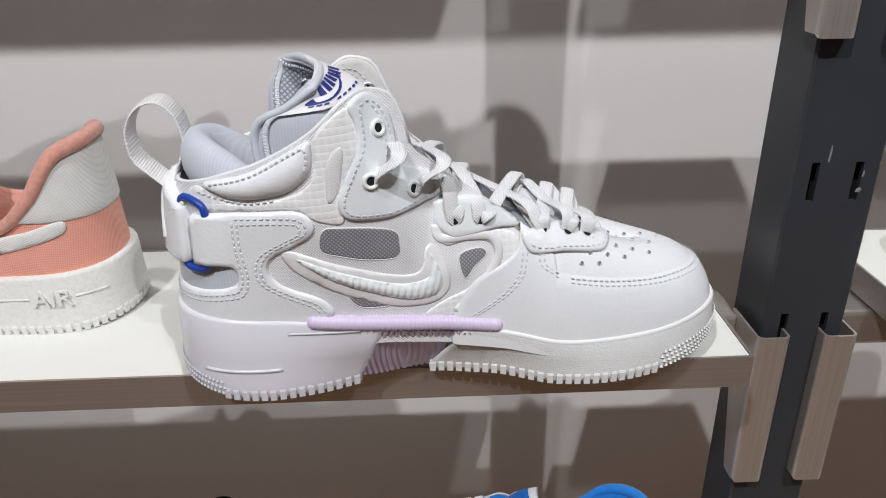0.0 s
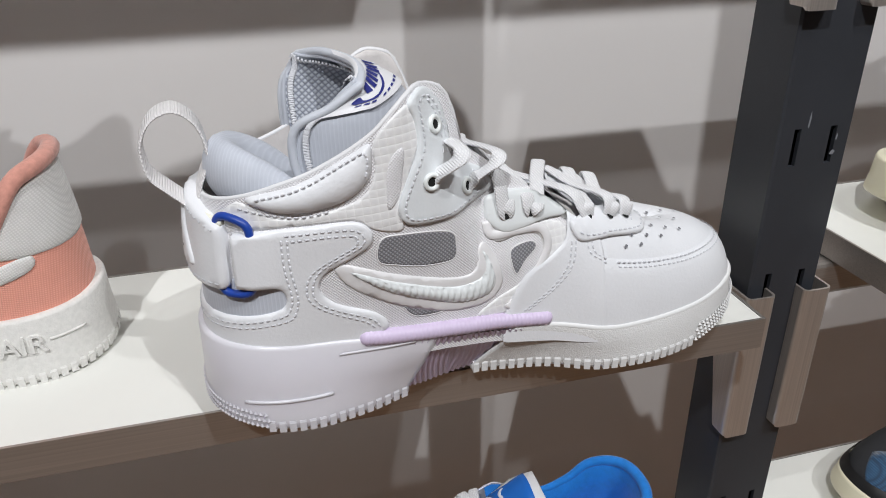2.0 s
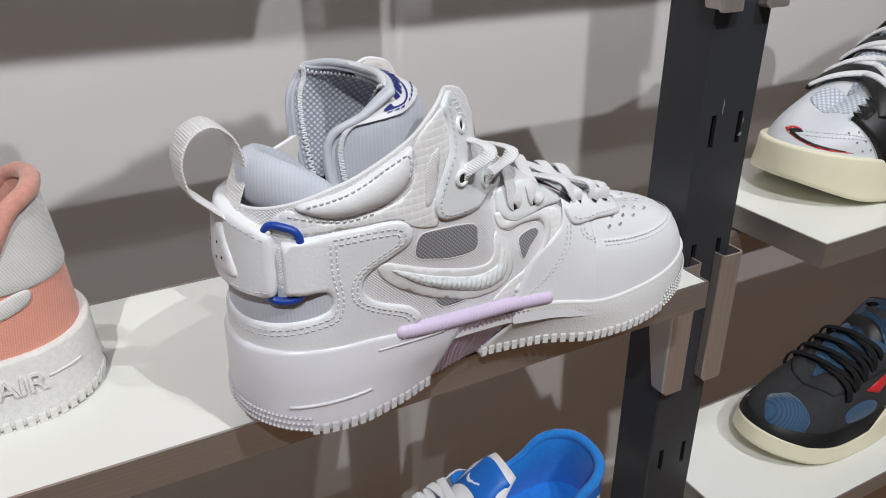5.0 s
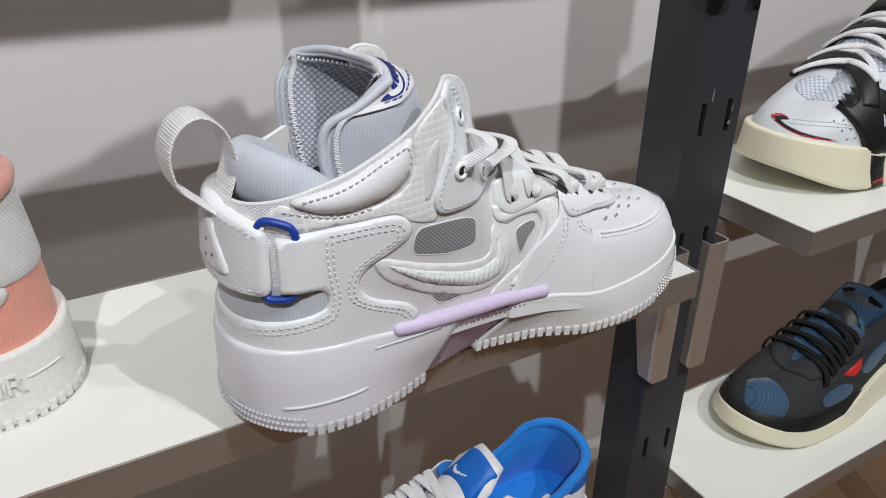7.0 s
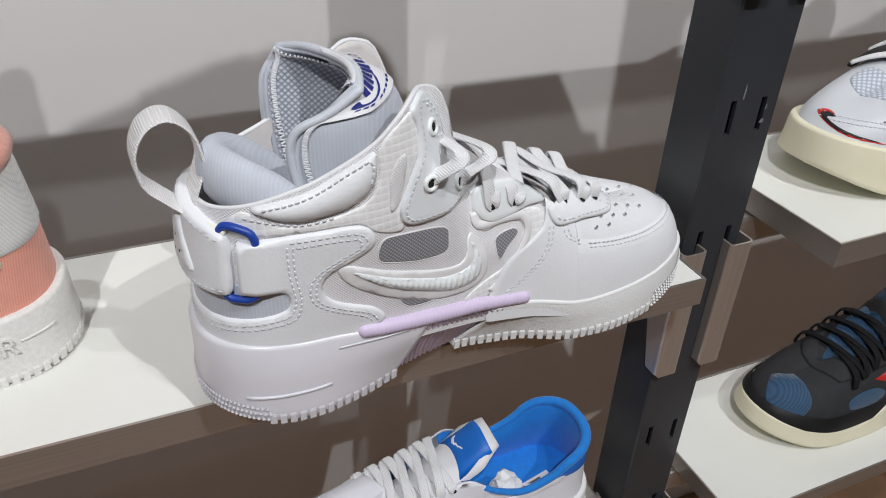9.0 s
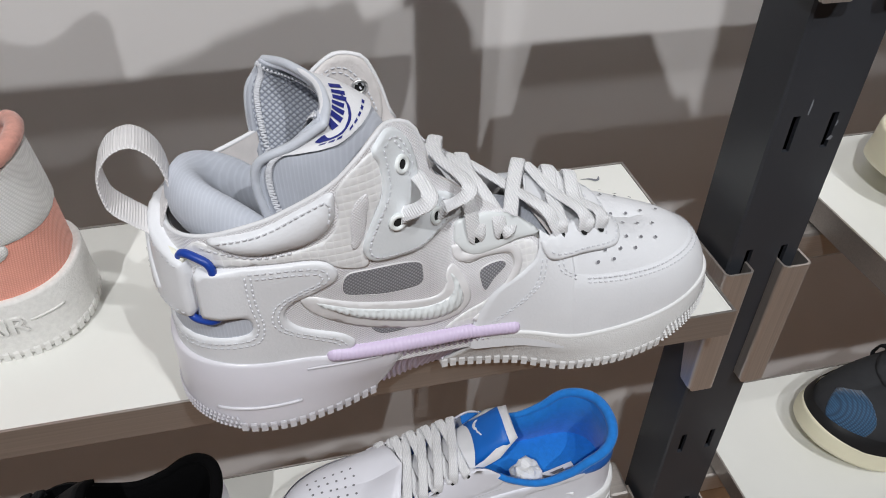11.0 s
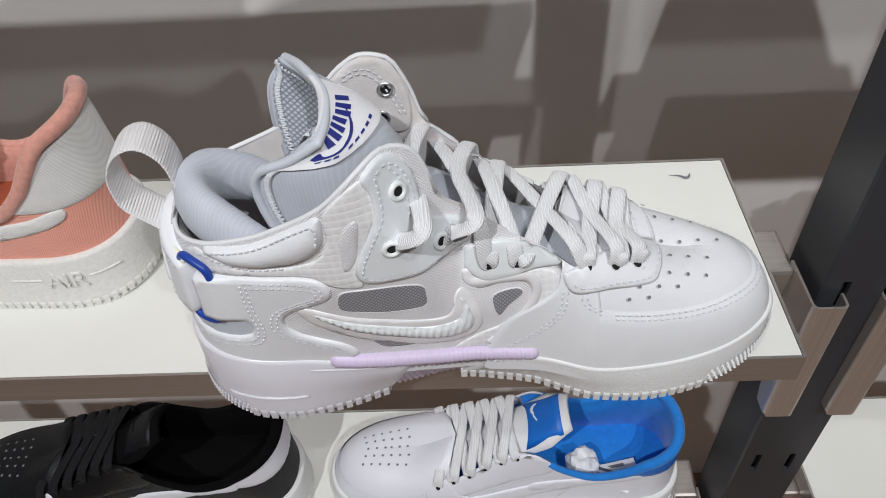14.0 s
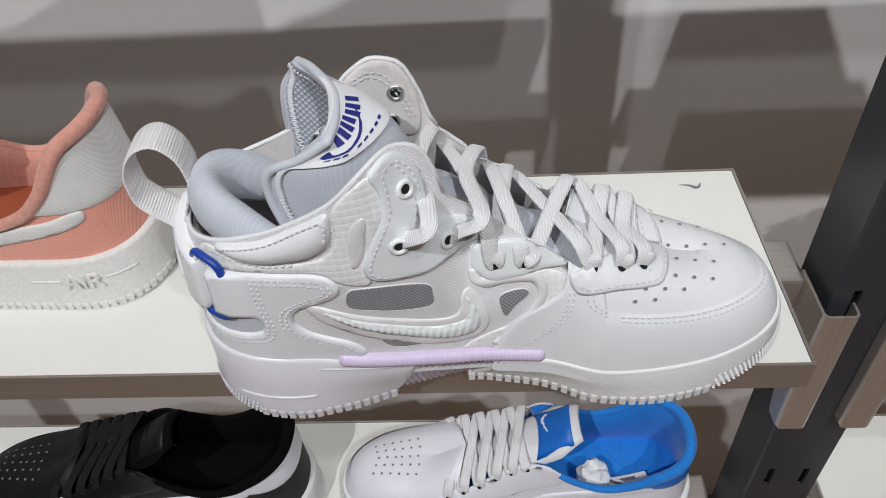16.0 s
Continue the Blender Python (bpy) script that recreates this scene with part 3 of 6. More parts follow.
# ---- the setting ----
WALL_Y = 0.505
tagged(slab("wall_north", -3.2, 3.2, WALL_Y, WALL_Y + 0.12, 0, 3.3, WALL), "white painted panel wall behind the shelves", "wall", kind="structure")
tagged(slab("floor", -3.2, 3.2, -4.6, WALL_Y, -0.1, 0, WOOD), "orange-brown wooden shop floor", "floor", kind="structure")
# Unseen ceiling and walls, added to close the room; grey limits bounced light.
tagged(slab("ceiling", -3.2, 3.2, -4.6, WALL_Y, 3.3, 3.4, BOUNCE_GREY), "grey ceiling, unseen, added to close the room", "ceiling", kind="structure")
tagged(slab("unseen_wall_south", -3.2, 3.2, -4.72, -4.6, 0, 3.3, BOUNCE_GREY), "grey wall, unseen, added to close the room", "wall", kind="structure")
tagged(slab("unseen_wall_west", -3.32, -3.2, -4.6, WALL_Y, 0, 3.3, BOUNCE_GREY), "grey wall, unseen, added to close the room", "wall", kind="structure")
tagged(slab("unseen_wall_east", 3.2, 3.32, -4.6, WALL_Y, 0, 3.3, BOUNCE_GREY), "grey wall, unseen, added to close the room", "wall", kind="structure")

# posts: folded steel uprights with pairs of slots every 0.1 m
PX, PW, PY, PD = 0.0585, 0.052, 0.058, 0.042


def post(x):
    e = thing("shelf_post", x, 0, 0, 0, "dark anthracite slotted steel shelf upright with scuffed paint", "post", "shelf uprights")
    slots = [0.02 + 0.1 * k for k in range(1, 24)]
    xs = [-PW / 2, -PW / 2 + 0.0015, -0.0153, -0.0105, 0.0105, 0.0153, PW / 2 - 0.0015, PW / 2]
    zs = [0.0]
    for c in slots:
        zs += [c + H - 1.1 - 0.012 - 0.04 + 0.0, c + H - 1.1 + 0.012 - 0.04]
    zs.append(2.45)
    bm = bmesh.new()
    vs = {}

    def v(i, j, y):
        k = (i, j, y)
        if k not in vs:
            yy = PY if y == 0 else PY + 0.003
            if y == 0 and i in (0, len(xs) - 1):
                yy += 0.0015
            vs[k] = bm.verts.new((xs[i], yy, zs[j]))
        return vs[k]

    for j in range(len(zs) - 1):
        for i in range(len(xs) - 1):
            if j % 2 == 1 and i in (2, 4):
                for a, b in (((i, j), (i + 1, j)), ((i + 1, j), (i + 1, j + 1)), ((i + 1, j + 1), (i, j + 1)), ((i, j + 1), (i, j))):
                    bm.faces.new((v(*a, 0), v(*b, 0), v(*b, 1), v(*a, 1)))
            else:
                bm.faces.new((v(i, j, 0), v(i + 1, j, 0), v(i + 1, j + 1, 0), v(i, j + 1, 0)))
    # side flanges and back
    for sx, i in ((-1, 0), (1, len(xs) - 1)):
        x0 = sx * PW / 2
        col = [v(i, j, 0) for j in range(len(zs))]
        back = [bm.verts.new((x0, PY + PD, z)) for z in zs]
        for j in range(len(zs) - 1):
            bm.faces.new((col[j], col[j + 1], back[j + 1], back[j]))
    part("face", bm, POST, e, smooth=False)
    # Black block added in the hollow; its colour stands for shade behind slots.
    part("slot_shade_block", box(bmesh.new(), -PW / 2 + 0.002, PW / 2 - 0.002, PY + 0.012, PY + PD - 0.001, 0.0, 2.45), HOLE_SHADE, e, smooth=False)
    for k, (dx, z, w, h) in enumerate(((-0.006, H + 0.098, 0.0016, 0.010), (0.015, H + 0.075, 0.004, 0.003), (0.016, H + 0.085, 0.0015, 0.004))):
        if x == PX:
            bm = bmesh.new()
            bm.faces.new([bm.verts.new((dx + w * a, PY - 0.0002, z + h * b)) for a, b in ((-0.5, -0.5), (0.2, -0.6), (0.5, 0.1), (0.1, 0.5), (-0.2, 0.3))])
            part("paint_scuff", bm, SCUFF, e, smooth=False)
    return e


post(PX)
post(PX - 1.0)
post(PX + 1.0)

DEPTH, THICK = 0.166, 0.020


def bracket(e, xr, sign):
    """A folded steel hook channel: front face, inner web that tapers down, outer lip into the slot, and an arm to the shelf. xr: the shelf's end."""
    def X(d):
        return xr + sign * d
    zt, zb = -0.020, -0.1365
    prof = []
    # plan of the channel: web (shelf side) from the back, round the front, to the lip by the slot
    for px, py in ((0.0262, PY + 0.030), (0.0262, 0.0525)):
        prof.append((px, py))
    for k in range(1, 6):
        a = math.pi / 2 * k / 6
        prof.append((0.0262 + 0.0045 * (1 - math.cos(a)), 0.0525 - 0.0045 * math.sin(a)))
    prof += [(0.0312, 0.048), (0.0435, 0.048)]
    for k in range(1, 6):
        a = math.pi / 2 * k / 6
        prof.append((0.0435 + 0.0042 * math.sin(a), 0.0522 - 0.0042 * math.cos(a)))
    prof += [(0.0477, 0.0545), (0.0477, PY + 0.002)]
    inner = []
    t = 0.0016
    for i, p in enumerate(prof):
        a, b = prof[max(i - 1, 0)], prof[min(i + 1, len(prof) - 1)]
        d = Vector((b[0] - a[0], b[1] - a[1])).normalized()
        inner.append((p[0] - d.y * t, p[1] + d.x * t))
    bm = bmesh.new()
    rows = []
    for z in (zt, zb + 0.02, zb + 0.004, zb):
        row = []
        for ring_ in (prof, inner[::-1]):
            for px, py in ring_:
                cut = 0.0
                if py > 0.07:
                    cut = 0.026 * (zt - z) / (zt - zb)
                row.append((X(px), py - cut, z + (0.002 if z == zb and (px < 0.028 or px > 0.0465) else 0)))
        rows.append(row)
    bm = grid_mesh(rows, wrap=True)
    bm.verts.ensure_lookup_table()
    n = len(rows[0])
    h = n // 2
    for r in (0, len(rows) - 1):
        vs = [bm.verts[r * n + i] for i in range(n)]
        for i in range(h - 1):
            bm.faces.new((vs[i], vs[i + 1], vs[n - 2 - i], vs[n - 1 - i]))
    bmesh.ops.recalc_face_normals(bm, faces=bm.faces[:])
    part("bracket", bm, STEEL_Z, e, "brushed steel hook bracket", smooth=False)
    b2 = bmesh.new()
    x0, x1 = sorted((X(-0.05), X(0.0275)))
    box(b2, x0, x1, PY + 0.022, PY + 0.060, -0.048, -0.0215, 0.003)
    part("support_arm", b2, STEEL_X, e, "brushed steel support arm", smooth=False)


def shelf(x0, x1, z, end, label):
    """A steel tray with a white laminate board let into it; end: -1 when its hook stands at x1, +1 when at x0."""
    e = thing("display_shelf", 0, 0, H + z, 0, label, "shelf", "display shelves")
    lip = 0.0016
    bm = bmesh.new()
    box(bm, x0, x1, 0, lip, -THICK, 0.0)
    part("front_rail", bm, STEEL_X, e, "brushed steel front edge", smooth=False)
    part("back_rail", box(bmesh.new(), x0, x1, DEPTH - lip, DEPTH, -THICK, 0.0), STEEL_X, e, smooth=False)
    for xa in (x0, x1 - lip):
        part("side_rail", box(bmesh.new(), xa, xa + lip, lip, DEPTH - lip, -THICK, 0.0), STEEL_X, e, smooth=False)
    part("underside", box(bmesh.new(), x0 + lip, x1 - lip, lip, DEPTH - lip, -THICK + 0.0005, -THICK + 0.002), STEEL_X, e, smooth=False)
    part("board", box(bmesh.new(), x0 + lip + 0.0004, x1 - lip - 0.0004, lip + 0.0004, DEPTH - lip - 0.0004, -0.012, -0.0004), LAMINATE, e, "white laminate board", smooth=False)
    bracket(e, x1 if end < 0 else x0, -end)
    if z == 0.0 and end < 0:
        bm = bmesh.new()
        pts = spline([(-0.0405, 0.1500), (-0.034, 0.1485), (-0.030, 0.1455), (-0.0265, 0.1470), (-0.0255, 0.1515), (-0.0285, 0.1480), (-0.033, 0.1500)], True, 4)
        bm.faces.new([bm.verts.new((p[0], p[1], 0.0001)) for p in pts])
        part("shelf_scuff", bm, SCUFF, e, "dark scuff mark", smooth=False)
    return e


WHITE_SHELF = "white laminate display shelf with brushed steel edge"
for z in (-0.6, -0.3, 0.0, 0.3, 0.6):
    shelf(-0.883, 0.0, z, -1, WHITE_SHELF)
    if z != -0.6:
        shelf(0.117, 1.0, z, 1, WHITE_SHELF)

# ---- low sneakers ----
def low_shell(length=0.296, toe=0.058, heel=0.116, dip=0.0):
    lateral = [(0, 0.040), (0.05, 0.0375), (0.12, 0.037), (0.20, 0.046), (0.25, 0.047), (length, 0.044)]
    medial = [(0, 0.040), (0.05, 0.0365), (0.12, 0.034), (0.20, 0.045), (0.25, 0.045), (length, 0.044)]
    ridge = [(0, 0.26), (0.10, 0.25), (0.125, 0.16), (0.145, 0.112), (0.19, 0.083), (0.22, toe + 0.010), (length, toe + 0.004)]
    base = [(0, 0.034), (0.10, 0.030), (0.20, 0.023), (length, 0.030)]
    top = [(0, heel), (0.010, heel - 0.003), (0.032, 0.093 - dip * 0.8), (0.05, 0.081 - dip), (0.075, 0.0735 - dip), (0.10, 0.082 - dip), (0.125, 0.098 - dip * 0.5), (0.150, 0.093), (0.178, 0.078), (0.200, 0.070), (0.212, 0.2), (length, 0.2)]
    return Shell(length, lateral, medial, ridge, base, top, top, n=3.0, m=2.0, heel_lean=[(0.03, 0.0), (0.07, 0.002), (0.115, 0.005)])


def low_sneaker(x, y, z, rz, label, c, group="", scale=1.0, heel=0.116, dip=0.0):
    """A low court sneaker. c: materials by part."""
    e = thing("sneaker", x, y, z, rz, label, "shoe", group, scale)
    S = low_shell(heel=heel, dip=dip)
    T = S.tree()
    part("upper", S.bm(150, 22), c["upper"], e)
    bottom = curve([(0, 0.003), (0.03, 0.0), (0.2, 0.0), (0.25, 0.003), (S.L, 0.016)])
    wall = curve([(0, 0.038), (0.10, 0.034), (0.20, 0.027), (S.L, 0.034)])
    part("midsole", sole_mesh(S, 0.004, bottom, wall), c["sole"], e)
    b = bmesh.new()
    teeth(b, S, 0.0055, bottom, 0.0, 2.0, pitch=0.0050, tooth=0.0034, high=0.0055, out=0.0006)
    part("tread", b, c["tread"], e, smooth=False)
    # groove line and raised word on the heel side
    for ray in (side_ray, far_ray):
        b = bmesh.new()
        sole_tree = tree_of(sole_mesh(S, 0.004, bottom, wall))
        for u0, u1 in ((0.004, 0.0195), (0.0455, 0.064)):
            pts = [put(sole_tree, ray, u, 0.0235 - (u - 0.018) * 0.02, 0.0002)[0] for u in np.linspace(u0, u1, 12)]
            tube(b, pts, 0.0007, 6)
        part("sole_line", b, c["sole"], e)
        mirror = 1 if ray is side_ray else -1
        part("letters", words("AIR", 0.0145, (0.0215 if mirror > 0 else 0.0430, 0.0185), sole_tree, ray, 0.0012, along=mirror, turn=-1 * mirror), c["sole"], e)
    # collar roll and lining
    edge = [S.point(q, S.a_top(q)) for q in np.linspace(-0.42, 0.42, 60) % 2]
    b = bmesh.new()
    rad = [0.0025 + 0.0022 * math.sin(math.pi * i / 59) for i in range(60)]
    tube(b, [p - Vector((0, 0, 0.002)) for p in edge], rad, 10)
    part("collar", b, c["lining"], e, "padded collar")
    rows = []
    for k, (f, w) in enumerate(((0.0, 0.0), (0.12, 0.004), (0.35, 0.006), (0.7, 0.004), (1.0, 0.002))):
        row = []
        for q in np.linspace(-0.46, 0.46, 60) % 2:
            a = S.a_top(q)
            row.append(S.point(q, a * (1 - f) + 0.0 * f, -0.0015 - w))
        rows.append(row)
    part("lining", grid_mesh(rows), c["lining"], e)
    b = bmesh.new()
    ins = [Vector((*S.plan(q, -0.004), S.base(S.plan(q)[0]) + 0.006)) for q in np.linspace(0, 2, 80, endpoint=False)]
    b.faces.new([b.verts.new(p) for p in ins])
    part("insole", b, c["insole"], e)
    # tongue
    rise = curve([(0.09, 0.130), (0.105, 0.121), (0.125, 0.106), (0.15, 0.091), (0.178, 0.077), (0.215, 0.060)])
    rows = []
    for t in np.linspace(0, 1, 22):
        px = 0.215 - 0.117 * t
        wd = 0.017 + 0.010 * t - 0.010 * max(0, t - 0.85) / 0.15
        rows.append([(px - 0.004 * abs(s) ** 2, wd * s, rise(px) - 0.001 - 0.009 * abs(s) ** 2.2) for s in np.linspace(-1, 1, 13)])
    tongue_tree = tree_of(grid_mesh(rows))
    b = grid_mesh(rows)
    bmesh.ops.recalc_face_normals(b, faces=b.faces[:])
    bmesh.ops.solidify(b, geom=b.faces[:], thickness=0.004)
    tongue = part("tongue", b, c["tongue"], e)
    tag = part("tongue_label", drape(tongue_tree, [(0.130, -0.021), (0.130, 0.021), (0.101, 0.019), (0.101, -0.019)], top_ray, 0.0012, 0.004), c["label"], tongue, "woven tongue label")
    for k in range(4):
        part("label_bar", drape(tongue_tree, [(0.108 + 0.001 * k, -0.014 + 0.005 * k), (0.108 + 0.001 * k, -0.011 + 0.005 * k), (0.117, -0.009 + 0.005 * k), (0.117, -0.012 + 0.005 * k)], top_ray, 0.0016, 0.004), c["label_print"], tag)
    part("label_emblem", drape(tongue_tree, spline([(0.1185, -0.013), (0.122, -0.008), (0.119, 0.004), (0.112, 0.014), (0.1215, 0.004), (0.1255, -0.008), (0.122, -0.014)], True, 3), top_ray, 0.0016, 0.004), c["label_print"], tag)
    # overlays: eyestays, swoosh, heel tab, toe cap seam
    for ray, sgn in ((side_ray, -1), (far_ray, 1)):
        stay = spline([(0.108, 0.088), (0.126, 0.099), (0.150, 0.094), (0.178, 0.079), (0.205, 0.066), (0.214, 0.056), (0.205, 0.049), (0.170, 0.058), (0.140, 0.066), (0.115, 0.074)], True, 5)
        part("eyestay", drape(T, stay, ray, 0.0011, 0.005), c["overlay"], e)
        sw = spline([(0.196 - 1.24 * px, 0.036 + 0.92 * pz) for px, pz in SWOOSH], True, 5)
        part("side_emblem", drape(T, sw, ray, 0.0014, 0.004), c["emblem"], e)
        tail = spline([(0.040, 0.0790), (0.06, 0.0740), (0.085, 0.0690), (0.125, 0.0600), (0.125, 0.0500), (0.085, 0.0590), (0.06, 0.0650), (0.040, 0.0715)], True, 4)
        part("emblem_tail", drape(T, [(u - dip * 1.8, v - dip * 0.9) for u, v in tail], ray, 0.0015, 0.004), c["emblem"], e)
        b = bmesh.new()
        seam(b, T, [(0.110, 0.072), (0.140, 0.0635), (0.170, 0.0555), (0.204, 0.0465), (0.217, 0.056)], ray, 0.0006)
        seam(b, T, [(0.08, 0.070), (0.095, 0.052), (0.105, 0.036)], ray, 0.0004)
        part("stitching", b, c["thread"], e, smooth=False)
    tab = heel_wrap(0.045, 0.0, 0.040)
    arc = 0.040 * math.pi
    tab_line = [(u, v - (0.116 - heel) * max(0, (v - 0.075) / 0.036) - dip * 0.5 * min(max((0.096 - v) / 0.016, 0), 1)) for u, v in [(0.052, 0.077), (0.045, 0.086), (0.03, 0.096), (0.012, 0.106), (-0.0178, 0.111), (-0.048, 0.106), (-0.066, 0.096), (-0.081, 0.086), (-0.088, 0.077), (-0.070, 0.075), (-0.045, 0.074), (-0.018, 0.073), (0.01, 0.074), (0.035, 0.075)]]
    part("heel_tab", drape(T, spline(tab_line, True, 4), tab, 0.0014, 0.005), c["heel"], e)
    b = bmesh.new()
    a_guard = lambda q: S.a_at(q, 0.047 if 0.66 < q < 1.34 else 0.047)
    part("toe_guard", S.bm(70, 6, 0.0012, S.q_at(0.215), 2 - S.q_at(0.215), a_hi=a_guard), c["overlay"], e)
    for i in range(6):
        for k in range(-2, 3):
            u, v = 0.226 + 0.0075 * i + 0.002 * abs(k), 0.0085 * k * (1 - 0.05 * i)
            p, nrm = put(T, top_ray, u, v, 0.0003)
            disc(b, p, nrm, 0.0011, 10)
    part("perforations", b, PUNCH, e, smooth=False)
    # laces
    eyes = [(0.203, 0.063), (0.190, 0.069), (0.177, 0.0745), (0.164, 0.081), (0.151, 0.0865), (0.138, 0.091)]
    near, far = [put(T, side_ray, x, z, 0.0014) for x, z in eyes], [put(T, far_ray, x, z, 0.0014) for x, z in eyes]
    lace_over(e, *near[0], *far[0], rise(0.203) + 0.003, c["lace"])
    for k in range(5):
        for p, q in ((near[k], far[k + 1]), (far[k], near[k + 1])):
            lace_over(e, *p, *q, rise((p[0].x + q[0].x) / 2) + (0.0040 if p is near[k] else 0.0058), c["lace"], 0.0080, 0.0024)
    for p, nrm in near + far:
        b = bmesh.new()
        disc(b, p, nrm, 0.0018)
        part("lace_hole", b, HOLE_SHADE, e, smooth=False)
    return e, S, T


PINK_SET = dict(upper=PINK, sole=SPECKLE, tread=SPECKLE, lining=PINK_LINING, insole=PINK_IN, tongue=PINK, overlay=PINK, emblem=LINEN, thread=THREAD, heel=LINEN, lace=LACE, label=LINEN, label_print=PINK_LINING)
BLACK_SET = dict(upper=BLACK, sole=RUBBER_SMOOTH, tread=RUBBER_SMOOTH, lining=BLACK_CLOTH, insole=BLACK_CLOTH, tongue=BLACK_CLOTH, overlay=BLACK, emblem=SNOW, thread=BLACK_LACE, heel=SNOW, lace=BLACK_LACE, label=BLACK, label_print=BLACK_CLOTH)
BLUE_SET = dict(upper=SNOW, sole=RUBBER_SMOOTH, tread=RUBBER_SMOOTH, lining=AZURE, insole=AZURE, tongue=SATIN, overlay=SNOW, emblem=SNOW, thread=THREAD, heel=AZURE_GLOSS, lace=LACE, label=AZURE_GLOSS, label_print=SNOW)

pink_one, _, _ = low_sneaker(-0.370, 0.092, H, 180, "salmon pink canvas low sneaker with white linen heel and speckled sole", PINK_SET, "sneakers on display", heel=0.113, dip=0.011)
black_one, _, _ = low_sneaker(-0.327, 0.086, H - 0.3, 180, "black leather low sneaker with white side emblem and heel", BLACK_SET, "sneakers on display", heel=0.106)
blue_one, BS, BT = low_sneaker(-0.006, 0.088, H - 0.3, 180, "white leather low sneaker with bright blue lining and heel", BLUE_SET, "sneakers on display", 0.98, heel=0.102)
# shoes on the shelves above, known by the shadows that they throw on the wall
for sx, sz, src in ((-0.22, 0.3, black_one), (0.62, 0.3, blue_one)):
    copy_thing(src, pose(sx, 0.09, H + sz, 0, 0, 180))


def diag_ray(u, v):
    """Onto the toe from its near front side: u along the slanted front, v up."""
    d = Vector((-0.64, -0.77, 0))
    return Vector((0.235 + 0.77 * u, -0.64 * u, v)) - d * 0.3, d, 0.3


def band(S, x, a0, a1, width, thick, lift, dx=0.0):
    """A strap over the instep at x, from a0 on the near side over the spine to a1 on the far side."""
    pts, ups = [], []
    for f in np.linspace(0, 1, 40):
        med = f < 0.5
        a = a0 + (1 - a0) * f * 2 if med else 1 - (1 - a1) * (f - 0.5) * 2
        q = S.q_at(x + dx * f, med)
        p = S.point(q, min(a, 0.985), lift)
        n = S.point(q, min(a, 0.985), lift + 0.002) - p
        pts.append(p)
        ups.append(n)
    b = bmesh.new()
    ribbon(b, pts, ups, width, thick)
    return b


def loose_laces(e, S, material, x0, x1, count, width):
    for i in range(count):
        x = x0 + (x1 - x0) * i / (count - 1)
        for dx in (-0.016, 0.016):
            part("lace", band(S, x, 0.62, 0.62, width, 0.0028, 0.0045 if dx < 0 else 0.006, dx), material, e)


# chunky grey trainer with black straps
cs = thing("chunky_sneaker", 0.459, 0.085, H, 180, "pale grey leather trainer with black straps and cream sole", "shoe", "sneakers on display")
CS = Shell(0.300, [(0, 0.040), (0.08, 0.038), (0.2, 0.050), (0.25, 0.050), (0.3, 0.046)], [(0, 0.040), (0.08, 0.036), (0.2, 0.050), (0.25, 0.050), (0.3, 0.046)],
           [(0, 0.24), (0.09, 0.22), (0.12, 0.175), (0.15, 0.140), (0.18, 0.113), (0.21, 0.090), (0.235, 0.073), (0.26, 0.064), (0.3, 0.060)],
           [(0, 0.036), (0.12, 0.032), (0.22, 0.024), (0.3, 0.038)],
           [(0, 0.13), (0.06, 0.115), (0.10, 0.135), (0.12, 0.16), (0.135, 0.2), (0.3, 0.2)], [(0, 0.13), (0.06, 0.115), (0.10, 0.135), (0.12, 0.16), (0.135, 0.2), (0.3, 0.2)], n=2.8, m=2.0)
CT = CS.tree()
part("upper", CS.bm(150, 24), PALEGREY, cs)
c_bottom = curve([(0, 0.004), (0.03, 0), (0.2, 0), (0.25, 0.004), (0.3, 0.021)])
c_wall = curve([(0, 0.045), (0.12, 0.040), (0.19, 0.024), (0.215, 0.028), (0.24, 0.037), (0.27, 0.042), (0.3, 0.047)])
part("midsole", sole_mesh(CS, 0.0045, c_bottom, c_wall, flare=0.003), CREAM, cs, "cream rubber midsole")
part("toe_mesh", drape(CT, spline([(0.236, 0.030), (0.252, 0.024), (0.258, 0.008), (0.256, -0.010), (0.246, -0.022), (0.232, -0.018), (0.230, 0.006)], True, 4), top_ray, 0.0007, 0.004), AIRMESH, cs, "white air mesh")
part("instep_mesh", drape(CT, spline([(0.150, 0.030), (0.19, 0.032), (0.212, 0.026), (0.216, 0.0), (0.205, -0.02), (0.17, -0.024), (0.145, -0.02), (0.14, 0.0)], True, 4), top_ray, 0.001, 0.005), AIRMESH, cs, "white air mesh")
for grow_, m_, l_ in ((0.95, RED, 0.0006), (0.80, JET, 0.0012)):
    sw = [(-0.052, 0.060), (-0.045, 0.0630), (-0.040, 0.0615), (-0.047, 0.0590), (-0.030, 0.0530), (0.000, 0.0475), (-0.030, 0.0505), (-0.047, 0.0560)]
    cx, cz = -0.040, 0.0575
    part("toe_emblem", drape(CT, spline([(-(cx + (x - cx) * grow_) - 0.004, cz - 0.004 + (z - cz) * grow_) for x, z in sw], True, 3), diag_ray, l_, 0.002), m_, cs, "red and black toe emblem")
for off in (0.0, 0.0025):
    b = bmesh.new()
    seam(b, CT, [(-0.052 + off, 0.046), (-0.03 + off, 0.051), (0.0, 0.0545 + off), (0.03, 0.055 + off), (0.05, 0.054 + off)], diag_ray, 0.0004)
    part("stitching", b, GREYTHREAD, cs, smooth=False)
